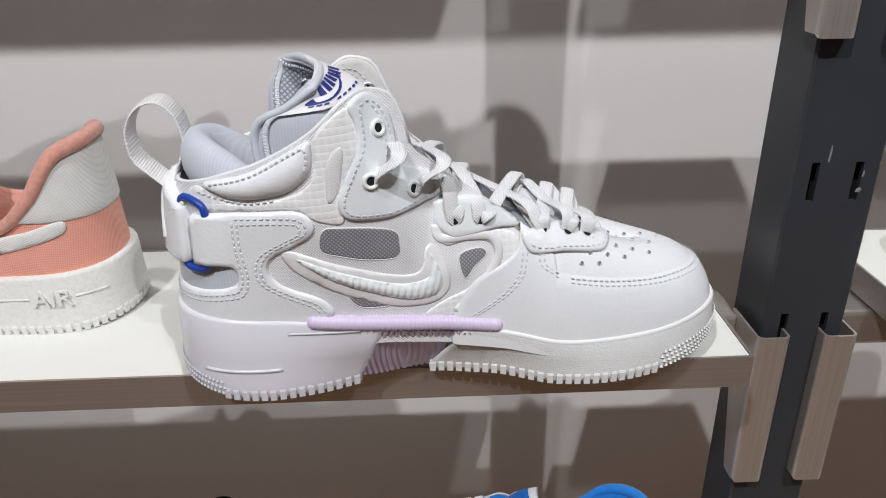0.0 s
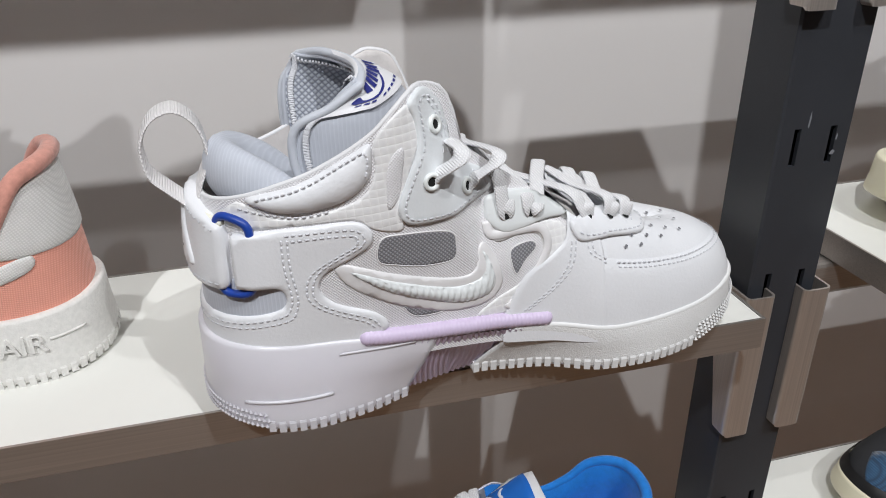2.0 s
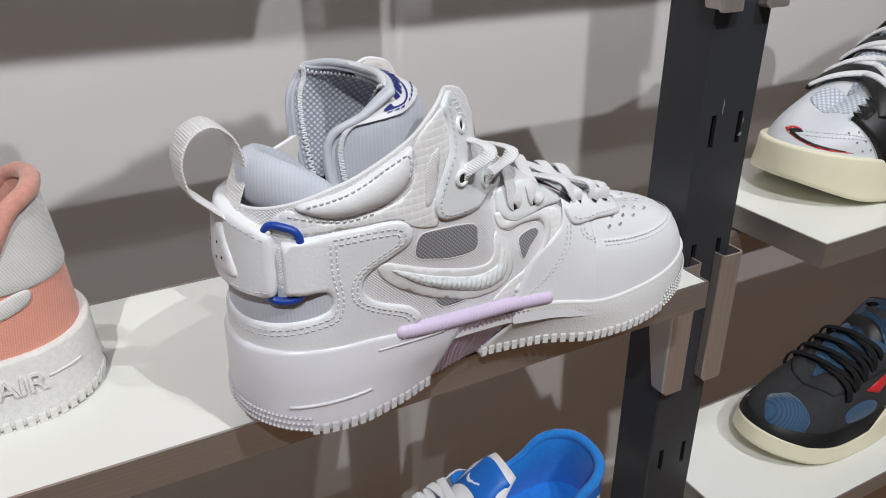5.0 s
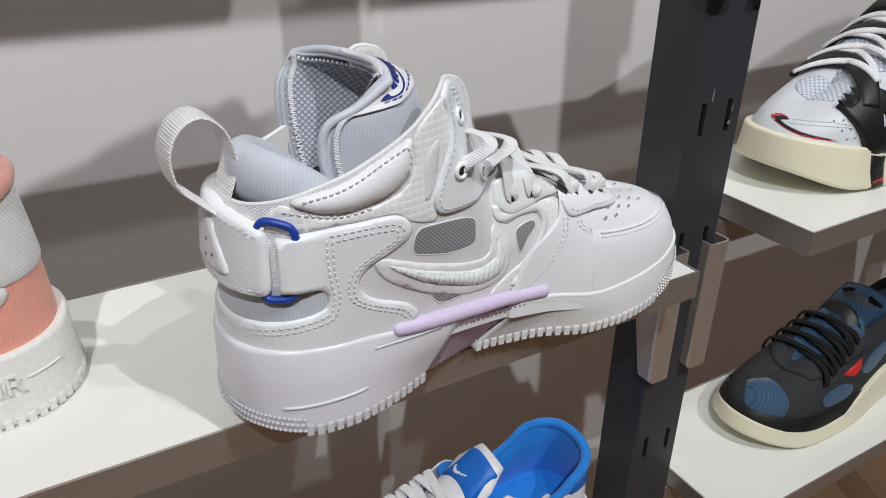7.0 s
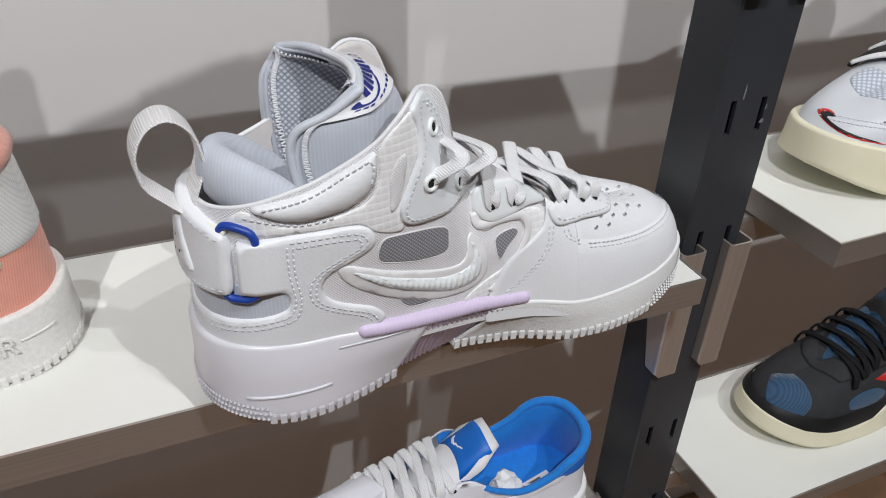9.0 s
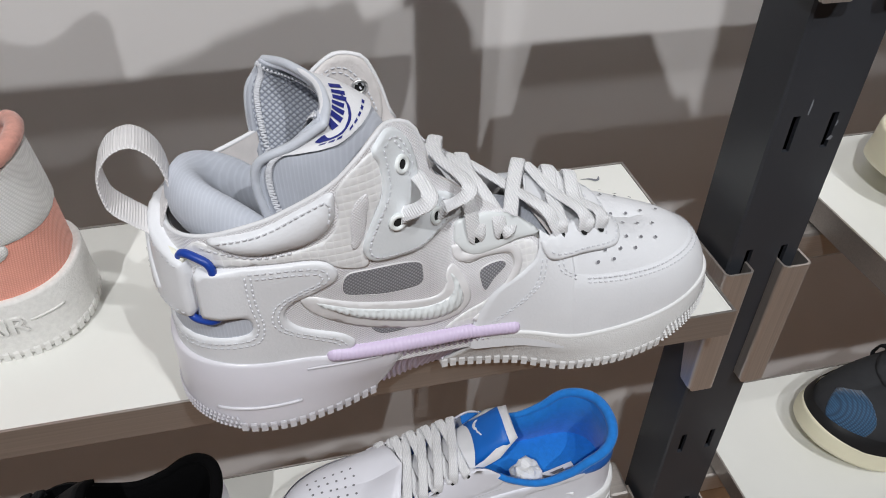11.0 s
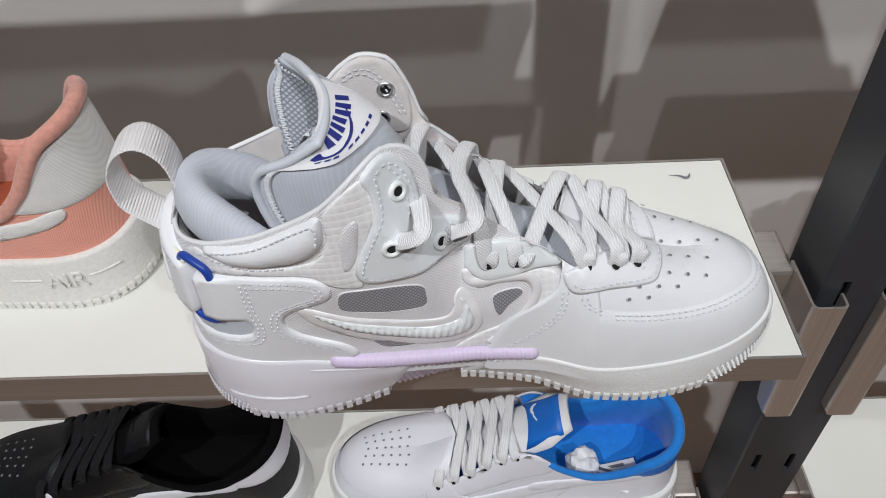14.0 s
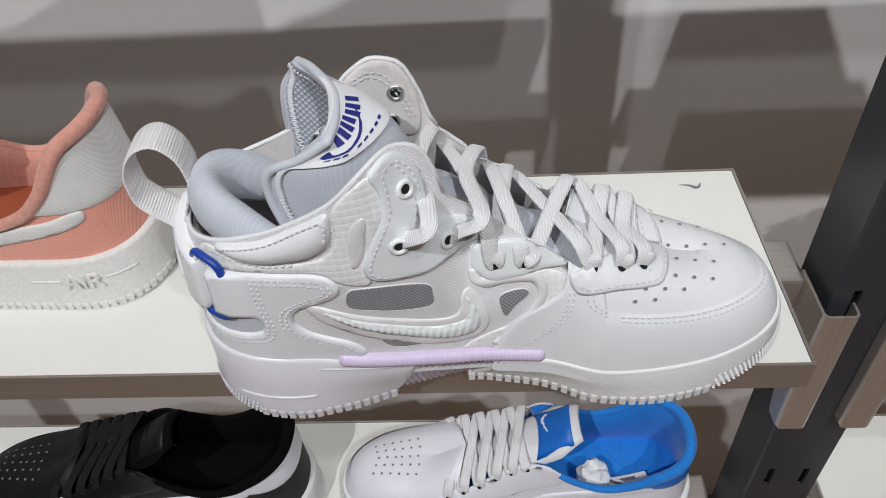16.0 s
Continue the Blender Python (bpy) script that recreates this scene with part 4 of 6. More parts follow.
part("strap", band(CS, 0.243, 0.45, 0.5, 0.017, 0.005, 0.0035, -0.012), JET, cs, "black rubber strap")
part("strap", band(CS, 0.200, 0.45, 0.5, 0.017, 0.005, 0.0035, -0.012), JET, cs, "black rubber strap")
part("strap", band(CS, 0.160, 0.5, 0.5, 0.018, 0.006, 0.0035, -0.008), JET, cs, "black rubber strap")
plate = part("side_plate", drape(CT, spline([(0.258, 0.0720), (0.231, 0.0792), (0.216, 0.0747), (0.204, 0.0540), (0.202, 0.0360), (0.218, 0.0306), (0.240, 0.0324), (0.248, 0.0450)], True, 4), far_ray, 0.005, 0.004, edge=0.6), JET, cs, "black moulded side plate")
part("plate_window", drape(CT, [(0.232, 0.0630), (0.226, 0.0630), (0.221, 0.0504), (0.231, 0.0504)], far_ray, 0.0055, 0.004), SNOW, plate)
sole_t = tree_of(sole_mesh(CS, 0.0045, c_bottom, c_wall, flare=0.003))
part("sole_strap", drape(sole_t, [(0.240, 0.0324), (0.219, 0.0306), (0.216, 0.0027), (0.234, 0.0027)], far_ray, 0.0015, 0.004), JET, cs, "black strap over the sole")
part("sole_badge", drape(sole_t, [(0.233, 0.0113), (0.219, 0.0113), (0.219, 0.0072), (0.232, 0.0072)], far_ray, 0.002, 0.004), RED, cs)
loose_laces(cs, CS, LACE, 0.232, 0.165, 4, 0.006)
tb = bmesh.new()
rows = [[(0.165 - 0.075 * t - 0.012 * abs(s_) ** 2, 0.026 * s_, 0.125 + 0.065 * t - 0.012 * abs(s_) ** 2) for s_ in np.linspace(-1, 1, 11)] for t in np.linspace(0, 1, 12)]
tb = grid_mesh(rows)
bmesh.ops.solidify(tb, geom=tb.faces[:], thickness=0.008)
part("tongue", tb, AIRMESH, cs)
b = bmesh.new()
for i in range(7):
    for k in range(3):
        p, nrm = put(CT, far_ray, 0.224 + 0.007 * i - 0.003 * k, 0.062 - 0.0065 * k - 0.0006 * i, 0.0004)
        disc(b, p, nrm, 0.0009, 8)
part("perforations", b, PUNCH, cs, smooth=False)

# black and steel-blue sports shoe
ss = thing("sports_sneaker", 0.508, 0.088, H - 0.3, 180, "black nubuck and steel-blue mesh sports shoe with cream sole", "shoe", "sneakers on display")
SS = Shell(0.298, [(0, 0.038), (0.08, 0.035), (0.19, 0.047), (0.24, 0.048), (0.298, 0.044)], [(0, 0.038), (0.08, 0.034), (0.19, 0.048), (0.24, 0.048), (0.298, 0.044)],
           [(0, 0.22), (0.09, 0.20), (0.115, 0.150), (0.14, 0.120), (0.17, 0.100), (0.20, 0.082), (0.23, 0.066), (0.298, 0.056)],
           [(0, 0.036), (0.12, 0.030), (0.22, 0.020), (0.298, 0.030)],
           [(0, 0.105), (0.06, 0.085), (0.10, 0.105), (0.12, 0.125), (0.13, 0.2), (0.298, 0.2)], [(0, 0.105), (0.06, 0.085), (0.10, 0.105), (0.12, 0.125), (0.13, 0.2), (0.298, 0.2)], n=2.6, m=2.0)
ST = SS.tree()
part("upper", SS.bm(150, 24), CHARCOAL, ss)
s_bottom = curve([(0, 0.004), (0.03, 0), (0.2, 0), (0.25, 0.003), (0.298, 0.016)])
s_wall = curve([(0, 0.050), (0.10, 0.044), (0.16, 0.034), (0.21, 0.016), (0.24, 0.019), (0.27, 0.026), (0.298, 0.035)])
part("midsole", sole_mesh(SS, 0.0055, s_bottom, s_wall, flare=0.003), CREAM, ss, "cream translucent midsole")
rows = []
guard_top = curve([(0.12, 0.030), (0.16, 0.037), (0.20, 0.036), (0.24, 0.036), (0.298, 0.043)])
for k in range(8):
    f = k / 7
    rows.append([SS.point(q, SS.a_at(q, guard_top(SS.plan(q)[0])) * f, (0.0048 - 0.0036 * f)) for q in np.linspace(SS.q_at(0.14), 2 - SS.q_at(0.14), 110)])
part("toe_guard", grid_mesh(rows), JET, ss, "black rubber toe guard")
for pts in ([(-0.026, 0.066), (0.000, 0.071), (0.012, 0.060), (0.004, 0.046), (-0.018, 0.043), (-0.030, 0.052)],):
    part("mesh_panel", drape(ST, spline([(-x + 0.012, z - 0.009) for x, z in pts], True, 4), diag_ray, 0.0009, 0.003), STEELBLUE, ss, "steel-blue mesh panel")
part("mesh_panel", drape(ST, spline([(0.222, 0.048), (0.210, 0.054), (0.190, 0.056), (0.176, 0.050), (0.178, 0.041), (0.200, 0.037), (0.220, 0.039)], True, 3), far_ray, 0.0009, 0.004), STEELBLUE, ss, "steel-blue mesh panel")
part("mesh_panel", drape(ST, spline([(0.160, 0.060), (0.145, 0.072), (0.115, 0.078), (0.100, 0.070), (0.115, 0.058), (0.140, 0.052)], True, 3), far_ray, 0.0009, 0.004), STEELBLUE, ss, "steel-blue mesh panel")
part("red_tab", drape(ST, [(0.191, 0.0655), (0.160, 0.0755), (0.163, 0.064), (0.174, 0.059)], far_ray, 0.0016, 0.004), RED, ss, "red side tab")
part("lace_panel", drape(ST, spline([(0.232, 0.024), (0.225, 0.032), (0.19, 0.036), (0.15, 0.036), (0.145, 0.030), (0.18, 0.026), (0.21, 0.018), (0.222, 0.0), (0.212, -0.016), (0.18, -0.024), (0.15, -0.03), (0.16, -0.036), (0.21, -0.032), (0.232, -0.018), (0.237, 0.004)], True, 3), top_ray, 0.0022, 0.004), CHARCOAL, ss)
part("instep", drape(ST, spline([(0.150, 0.028), (0.18, 0.024), (0.208, 0.016), (0.214, 0.0), (0.204, -0.015), (0.175, -0.022), (0.145, -0.02), (0.140, 0.0)], True, 3), top_ray, 0.0006, 0.005), STEELBLUE, ss, "blue mesh instep")
rows = [[(0.180 - 0.070 * t - 0.010 * abs(s_) ** 2, (0.024 + 0.008 * t) * s_, 0.093 + 0.034 * t + 0.008 * math.sin(3 * t) - 0.012 * abs(s_) ** 2) for s_ in np.linspace(-1, 1, 13)] for t in np.linspace(0, 1, 14)]
tb = grid_mesh(rows)
tongue_tree = tree_of(grid_mesh(rows))
bmesh.ops.solidify(tb, geom=tb.faces[:], thickness=0.007)
part("tongue", tb, STEELBLUE, ss, "padded blue tongue")
part("tongue_strap", drape(tongue_tree, [(0.166, 0.031), (0.149, 0.031), (0.137, -0.031), (0.153, -0.031)], top_ray, 0.002, 0.004), JET, ss, "black tongue strap")
part("letters", words("23ENGINEERED", 0.0092, (0.1540, 0.0275), tongue_tree, top_ray, 0.0004, turn=-101, squeeze=0.78), RED, ss, "red letters")
eyes = [(0.216, 0.060), (0.203, 0.068), (0.190, 0.075), (0.177, 0.082), (0.163, 0.090)]
near, far = [put(ST, far_ray, x, z, 0.003) for x, z in eyes], [put(ST, side_ray, x, z, 0.003) for x, z in eyes]
for k in range(4):
    for p, q in ((near[k], far[k + 1]), (far[k], near[k + 1])):
        lace_over(ss, *p, *q, SS.ridge((p[0].x + q[0].x) / 2) + (0.005 if p is near[k] else 0.008), BLACK_LACE, 0.0068, 0.0026)
b = bmesh.new()
tube(b, [SS.point(q, SS.a_top(q), -0.003) for q in (np.linspace(-SS.q_at(0.12), SS.q_at(0.12), 60) % 2)], 0.005, 10)
part("collar", b, BLACK_CLOTH, ss)

# paper stuffing and a price tag inside the blue-lined shoe
b = bmesh.new()
bmesh.ops.create_icosphere(b, subdivisions=3, radius=0.013)
for v in b.verts:
    v.co *= 1 + 0.35 * noise.noise(v.co * 130) + 0.15 * noise.noise(v.co * 320)
    v.co.z *= 0.9
paper = part("paper_stuffing", b, PAPER, smooth=False)
paper.matrix_world = pose(-0.085, 0.074, H - 0.245, 20, 30, 0)
tagged(paper, "crumpled white paper stuffed into a shoe", "paper")
for k, (tx, ty, tz, rz) in enumerate(((-0.063, 0.064, 0.0485, -20), (-0.055, 0.070, 0.0475, 12))):
    tag = thing("price_tag", tx, ty, H - 0.3 + tz, rz, "small white price tag lying inside a shoe", "tag")
    part("card", box(bmesh.new(), -0.016, 0.016, -0.009, 0.009, 0, 0.0006), PAPER, tag, smooth=False)
    for i in range(3):
        part("print_bar", box(bmesh.new(), -0.012, 0.006 + 0.003 * (i % 2), -0.006 + 0.005 * i, -0.0035 + 0.005 * i, 0.0006, 0.0008), PRINT, tag, smooth=False)

# ---- the white mid-top sneaker on the main shelf ----
HX, HY, HTURN = -0.307, 0.0045, 4.5


def flap_lean(x, z):
    """The lateral lace flap leans in over the instep, from a line that falls towards the toe; the padded quarter swells out."""
    h = max(0.0, z - max(0.12 - 2.0 * (x - 0.101), 0.07))
    lean = min(8.0 * h, 0.32) * min(max((x - 0.080) / 0.018, 0), 1) * min(max((0.152 - x) / 0.025, 0), 1)
    swell = 0.15 * math.exp(-((x - 0.072) / 0.034) ** 2) * min(max((z - 0.05) / 0.05, 0), 1)
    return lean - swell


HS = Shell(0.281,
           [(0, 0.037), (0.05, 0.0360), (0.08, 0.0380), (0.115, 0.0365), (0.135, 0.0350), (0.16, 0.0355), (0.19, 0.0415), (0.22, 0.0405), (0.25, 0.039), (0.286, 0.038)],
           [(0, 0.036), (0.05, 0.0360), (0.10, 0.0385), (0.14, 0.0370), (0.19, 0.0420), (0.24, 0.0400), (0.286, 0.037)],
           [(0, 0.33), (0.127, 0.31), (0.136, 0.20), (0.147, 0.128), (0.16, 0.106), (0.176, 0.091), (0.20, 0.0765), (0.22, 0.0685), (0.238, 0.0645), (0.286, 0.0600)],
           [(0, 0.037), (0.10, 0.033), (0.20, 0.021), (0.288, 0.028)],
           [(0.0, 0.1155), (0.0183, 0.1203), (0.03, 0.124), (0.0448, 0.1287), (0.0714, 0.1424), (0.0882, 0.1548), (0.0971, 0.158), (0.108, 0.155), (0.1139, 0.1465), (0.1173, 0.1321), (0.1295, 0.12), (0.1451, 0.1092), (0.1645, 0.0964), (0.1868, 0.0835), (0.202, 0.2), (0.288, 0.2)],
           [(0.0, 0.1155), (0.0183, 0.1203), (0.03, 0.1226), (0.0448, 0.1276), (0.0644, 0.1407), (0.0803, 0.1556), (0.0912, 0.1606), (0.1021, 0.1581), (0.1105, 0.1438), (0.1158, 0.1273), (0.1255, 0.1153), (0.1431, 0.1039), (0.1625, 0.0897), (0.1848, 0.0778), (0.202, 0.2), (0.288, 0.2)],
           n=3.2, n_toe=3.2, m=2.0, heel_r=0.048, heel_lean=[(0.03, 0.0), (0.1, 0.004), (0.14, 0.010)], bend=[(0, 0.0), (0.15, 0.0), (0.21, -0.002), (0.25, -0.0045), (0.286, -0.007)], lateral_lean=flap_lean)
HT = HS.tree()

hero = thing("high_top_sneaker", HX, HY, H, HTURN, "white leather and mesh mid-top sneaker overhanging the shelf edge", "shoe", "sneakers on display")
part("upper", HS.bm(200, 34), MESH, hero, "translucent white mesh upper")
part("lining", HS.bm(140, 20, -0.0028, a_lo=lambda q: 0.02), SUEDE, hero, "pale suede lining")
h_bottom = curve([(0, 0.012), (0.03, 0.006), (0.08, 0.0045), (0.19, 0.0045), (0.24, 0.0065), (0.286, 0.017)])
h_wall = curve([(0, 0.0525), (0.06, 0.0485), (0.1, 0.0435), (0.17, 0.0335), (0.20, 0.0295), (0.24, 0.0310), (0.288, 0.0385)])
TUCK = curve([(0, 0.0), (0.045, 0.001), (0.06, 0.004), (0.089, 0.013), (0.12, 0.017), (0.15, 0.012), (0.19, 0.003), (0.22, 0), (0.3, 0)])


def stretched(u, v):
    """The pattern pieces are drawn flat and stretched over the last."""
    return -0.0007 + 0.96082 * u - 0.01577 * v + 0.20385 * u * v, 0.0125 - 0.0337 * u + 0.97125 * v - 0.17433 * u * v


def near_ray(u, v):
    return side_ray(*stretched(u, v))


def medial_ray(u, v):
    return far_ray(*stretched(u, v))


AROUND = heel_wrap(0.045, 0.0, 0.040)


def WRAP(u, v):
    return AROUND(*stretched(u, v))



def on_shell(q, z, lift):
    a = HS.a_at(q, z)
    p, up = HS.point(q, a, lift), HS.point(q, a, lift + 0.001)
    return p, (up - p).normalized()


def seam_round(bm, x0, height, lift, pitch=0.0030):
    """Stitches round the toe at a height given along x."""
    q0 = HS.q_at(x0)
    pts = [on_shell(q, height(HS.plan(q)[0]), lift) for q in np.linspace(q0, 2 - q0, 500)]
    line = even([p for p, _ in pts], pitch)
    k, places = 0, []
    for a, b in zip(line, line[1:]):
        mid = Vector((a + b) / 2)
        while k + 1 < len(pts) and (pts[k + 1][0] - mid).length < (pts[k][0] - mid).length:
            k += 1
        places.append((mid, pts[k][1], Vector(b - a)))
    return stitches(bm, places)


# collar edge
b = bmesh.new()
edge_q = [q % 2 for q in np.linspace(-HS.q_at(0.118), HS.q_at(0.118), 120)]
tube(b, [HS.point(q, HS.a_top(q), -0.0010) for q in edge_q], 0.0011, 8)
part("collar_binding", b, SATIN, hero)

# soles: translucent heel, lilac bridge, white forefoot
qa, qf = HS.q_at(0.089), HS.q_at(0.125)
qa_top, qf_top = HS.q_at(0.101), HS.q_at(0.1415)
heel_sole = part("heel_sole", sole_mesh(HS, 0.0028, h_bottom, h_wall, -qa_top, qa_top, 110, low=(-qa, qa), tuck=TUCK, sink=0.0045), ICE, hero, "translucent lilac-white heel sole")
b = bmesh.new()
teeth(b, HS, 0.0043, h_bottom, -qa, -qa * 0.55, pitch=0.0045, tooth=0.0031, high=0.0055, out=0.0005, tuck=TUCK)
teeth(b, HS, 0.0043, h_bottom, qa * 0.5, qa - 0.004, pitch=0.0045, tooth=0.0031, high=0.0055, out=0.0005, tuck=TUCK)
part("tread", b, ICE, heel_sole, smooth=False)
hs_tree = tree_of(sole_mesh(HS, 0.0028, h_bottom, h_wall, -qa_top, qa_top, 110, low=(-qa, qa), tuck=TUCK, sink=0.0045))
for z0, u0, u1, r in ((0.0225, 0.012, 0.0505, 0.0009), (0.0425, 0.055, 0.090, 0.0006)):
    b = bmesh.new()
    tube(b, [put(hs_tree, side_ray, u, z0, 0.0001)[0] for u in np.linspace(u0, u1, 16)], r, 6)
    part("sole_line", b, ICE, heel_sole)
b = bmesh.new()
for row in range(3):
    for k in range(46):
        q = -qa * 0.52 + qa * 1.02 * (k + 0.5 * (row % 2)) / 46
        x, y = HS.plan(q, 0.0044)
        z = h_bottom(HS.plan(q)[0]) + 0.0025 + 0.0032 * row
        n = (Vector(HS.plan(q, 0.01)) - Vector(HS.plan(q, 0.0))).normalized()
        t = Vector((-n.y, n.x))
        tip = b.verts.new((x + n.x * 0.0009, y + n.y * 0.0009, z))
        ring_v = [b.verts.new((x + t.x * du, y + t.y * du, z + dz)) for du, dz in ((-0.0013, 0), (0, -0.0014), (0.0013, 0), (0, 0.0014))]
        for i in range(4):
            b.faces.new((ring_v[i], ring_v[(i + 1) % 4], tip))
tagged(part("heel_studs", b, ICE, heel_sole, smooth=False), kind="stuff")

fore_sole = part("forefoot_sole", sole_mesh(HS, 0.0028, h_bottom, h_wall, qf_top, 2 - qf_top, 150, low=(qf, 2 - qf), tuck=TUCK, sink=0.0045), RUBBER, hero, "white pebbled rubber forefoot sole")
b = bmesh.new()
teeth(b, HS, 0.0043, h_bottom, qf + 0.004, HS.q_at(0.243), pitch=0.0045, tooth=0.0031, high=0.0055, out=0.0005, tuck=TUCK)
teeth(b, HS, 0.0043, h_bottom, 2 - HS.q_at(0.243), 2 - qf, pitch=0.0045, tooth=0.0031, high=0.0055, out=0.0005, tuck=TUCK)
part("tread", b, RUBBER_SMOOTH, fore_sole, smooth=False)
b = bmesh.new()
qs0, qs1 = HS.q_at(0.243), 2 - HS.q_at(0.243)
for row in range(4):
    for k in range(54):
        q = qs0 + (qs1 - qs0) * (k + 0.5 * (row % 2)) / 54
        x, y = HS.plan(q, 0.0042)
        z = h_bottom(HS.plan(q)[0]) + 0.0020 + 0.0029 * row
        n = (Vector(HS.plan(q, 0.01)) - Vector(HS.plan(q, 0.0))).normalized()
        t = Vector((-n.y, n.x))
        tip = b.verts.new((x + n.x * 0.0013, y + n.y * 0.0013, z))
        ring_v = [b.verts.new((x + t.x * du, y + t.y * du, z + dz)) for du, dz in ((-0.0013, 0), (0, -0.0014), (0.0013, 0), (0, 0.0014))]
        for i in range(4):
            b.faces.new((ring_v[i], ring_v[(i + 1) % 4], tip))
tagged(part("toe_studs", b, RUBBER_SMOOTH, fore_sole, smooth=False), kind="stuff")
b = bmesh.new()
lip = [Vector((*HS.plan(q, 0.0010), h_wall(HS.plan(q)[0]) - 0.0012)) for q in np.linspace(HS.q_at(0.155), 2 - HS.q_at(0.155), 140)]
tube(b, lip, 0.0019, 8)
part("sole_lip", b, RUBBER_SMOOTH, fore_sole)

# lilac bridge with ribs, and the ribbed bar over it on both sides
qb0, qb1 = HS.q_at(0.085), HS.q_at(0.145)
low = curve([(0.08, 0.008), (0.1, 0.0055), (0.125, 0.0065), (0.15, 0.009)])
for side, (q0, q1) in (("lat", (qb0, qb1)), ("med", (2 - qb1, 2 - qb0))):
    rows = []
    for v in np.linspace(0, 1, 16):
        row = []
        for i in range(90):
            q = q0 + (q1 - q0) * i / 89
            x = HS.plan(q)[0]
            px, py = HS.plan(q, 0.0025 - 0.002 * v + 0.0007 * math.sin(2 * math.pi * (x / 0.0030 + 0.9 * math.sin(v * 3.0) * (1 if x < 0.112 else -1))))
            px, py = tucked(px, py, TUCK, v)
            row.append((px, py, h_wall(x) - 0.002 - (h_wall(x) - 0.002 - low(x)) * v))
        rows.append(row)
    bm_b = grid_mesh(rows)
    part("bridge", bm_b, LILAC, hero, "ribbed lilac rubber bridge")
    bar_x = np.linspace(0.0645, 0.162, 130)
    pts, rad = [], []
    for i, x in enumerate(bar_x):
        q = HS.q_at(x, side == "med")
        px, py = HS.plan(q, 0.0002)
        pts.append((px, py, 0.0475 - 0.10 * (x - 0.066) - 0.14 * (x - 0.066) * (x - 0.066) + 0.0007))
        f = min(i, 129 - i) / 5
        rad.append(0.0041 * min(1, math.sqrt(max(0.02, 1 - (1 - min(f, 1)) ** 2))) * (1 + 0.05 * math.sin(2 * math.pi * x / 0.0021)))
    b = bmesh.new()
    tube(b, pts, rad, 12)
    part("side_bar", b, LILAC, hero, "lilac rubber bar")
b = bmesh.new()
b.faces.new([b.verts.new((*tucked(*HS.plan(q, -0.003), TUCK), 0.008)) for q in list(np.linspace(HS.q_at(0.08), HS.q_at(0.15), 12)) + list(np.linspace(2 - HS.q_at(0.15), 2 - HS.q_at(0.08), 12))])
part("bridge_floor", b, LILAC, hero)

# film and mesh zones
part("ripstop_collar", drape(HT, spline([(0.020, 0.1095), (0.034, 0.1040), (0.047, 0.1035), (0.0632, 0.107), (0.075, 0.1135), (0.0795, 0.124), (0.080, 0.137), (0.094, 0.1500), (0.099, 0.143), (0.0985, 0.132), (0.0935, 0.1195), (0.0895, 0.1067), (0.091, 0.0985), (0.0884, 0.0945), (0.077, 0.097), (0.070, 0.1015), (0.055, 0.1005), (0.041, 0.0995), (0.0205, 0.0970), (0.010, 0.1000)], True, 4), WRAP, 0.0005, 0.004), RIPSTOP, hero, "clear ripstop film")
part("ripstop_vamp", drape(HT, spline([(0.134, 0.090), (0.145, 0.084), (0.165, 0.085), (0.175, 0.082), (0.1765, 0.074), (0.173, 0.060), (0.164, 0.0485), (0.147, 0.0390), (0.128, 0.0400), (0.138, 0.048), (0.150, 0.054), (0.159, 0.062), (0.163, 0.072), (0.160, 0.079), (0.150, 0.080), (0.138, 0.078)], True, 4), near_ray, 0.0005, 0.004), RIPSTOP, hero, "clear ripstop film")
for name, pts in (("mesh_window", [(0.0800, 0.0913), (0.0882, 0.0929), (0.1122, 0.0898), (0.1160, 0.0822), (0.1143, 0.0748), (0.1005, 0.0745), (0.0870, 0.0776), (0.0786, 0.0810)]),
                  ("mesh_window", [(0.1462, 0.0732), (0.1560, 0.0761), (0.1593, 0.0727), (0.1530, 0.0658), (0.1488, 0.0599), (0.1460, 0.0659)]),
                  ("mesh_window", [(0.0903, 0.0541), (0.1020, 0.0518), (0.1102, 0.0475), (0.0960, 0.0473)])):
    ol = spline(pts, True, 5)
    w = part(name, drape(HT, ol, near_ray, 0.0003, 0.004, edge=0.9), WINDOW, hero, "grey see-through mesh window")
    b = bmesh.new()
    tube(b, [put(HT, near_ray, p[0], p[1], 0.0001)[0] for p in ol], 0.00035, 6, closed=True)
    part("window_rim", b, FILM, w)
ol = spline([(0.0870, 0.1299), (0.0923, 0.1316), (0.0896, 0.1122), (0.0838, 0.1055), (0.0837, 0.1207)], True, 5)
part("mesh_inlay", drape(HT, ol, near_ray, 0.0009, 0.004), MESH, hero)
SW = [(0.0665, 0.0763), (0.0917, 0.0669), (0.1136, 0.0602), (0.1272, 0.0612), (0.1318, 0.0664), (0.1303, 0.0749), (0.1341, 0.0693), (0.1369, 0.0585), (0.1331, 0.0523), (0.1232, 0.0502), (0.1105, 0.0524), (0.0859, 0.0623)]
part("emblem_film", drape(HT, spline([(0.062, 0.0805), (0.0917, 0.0710), (0.113, 0.0650), (0.1255, 0.0660), (0.1285, 0.0770), (0.1325, 0.0785), (0.1385, 0.069), (0.1410, 0.0570), (0.135, 0.0485), (0.122, 0.0460), (0.105, 0.0485), (0.083, 0.0575), (0.064, 0.0700)], True, 4), near_ray, 0.0007, 0.0035), FILM, hero)
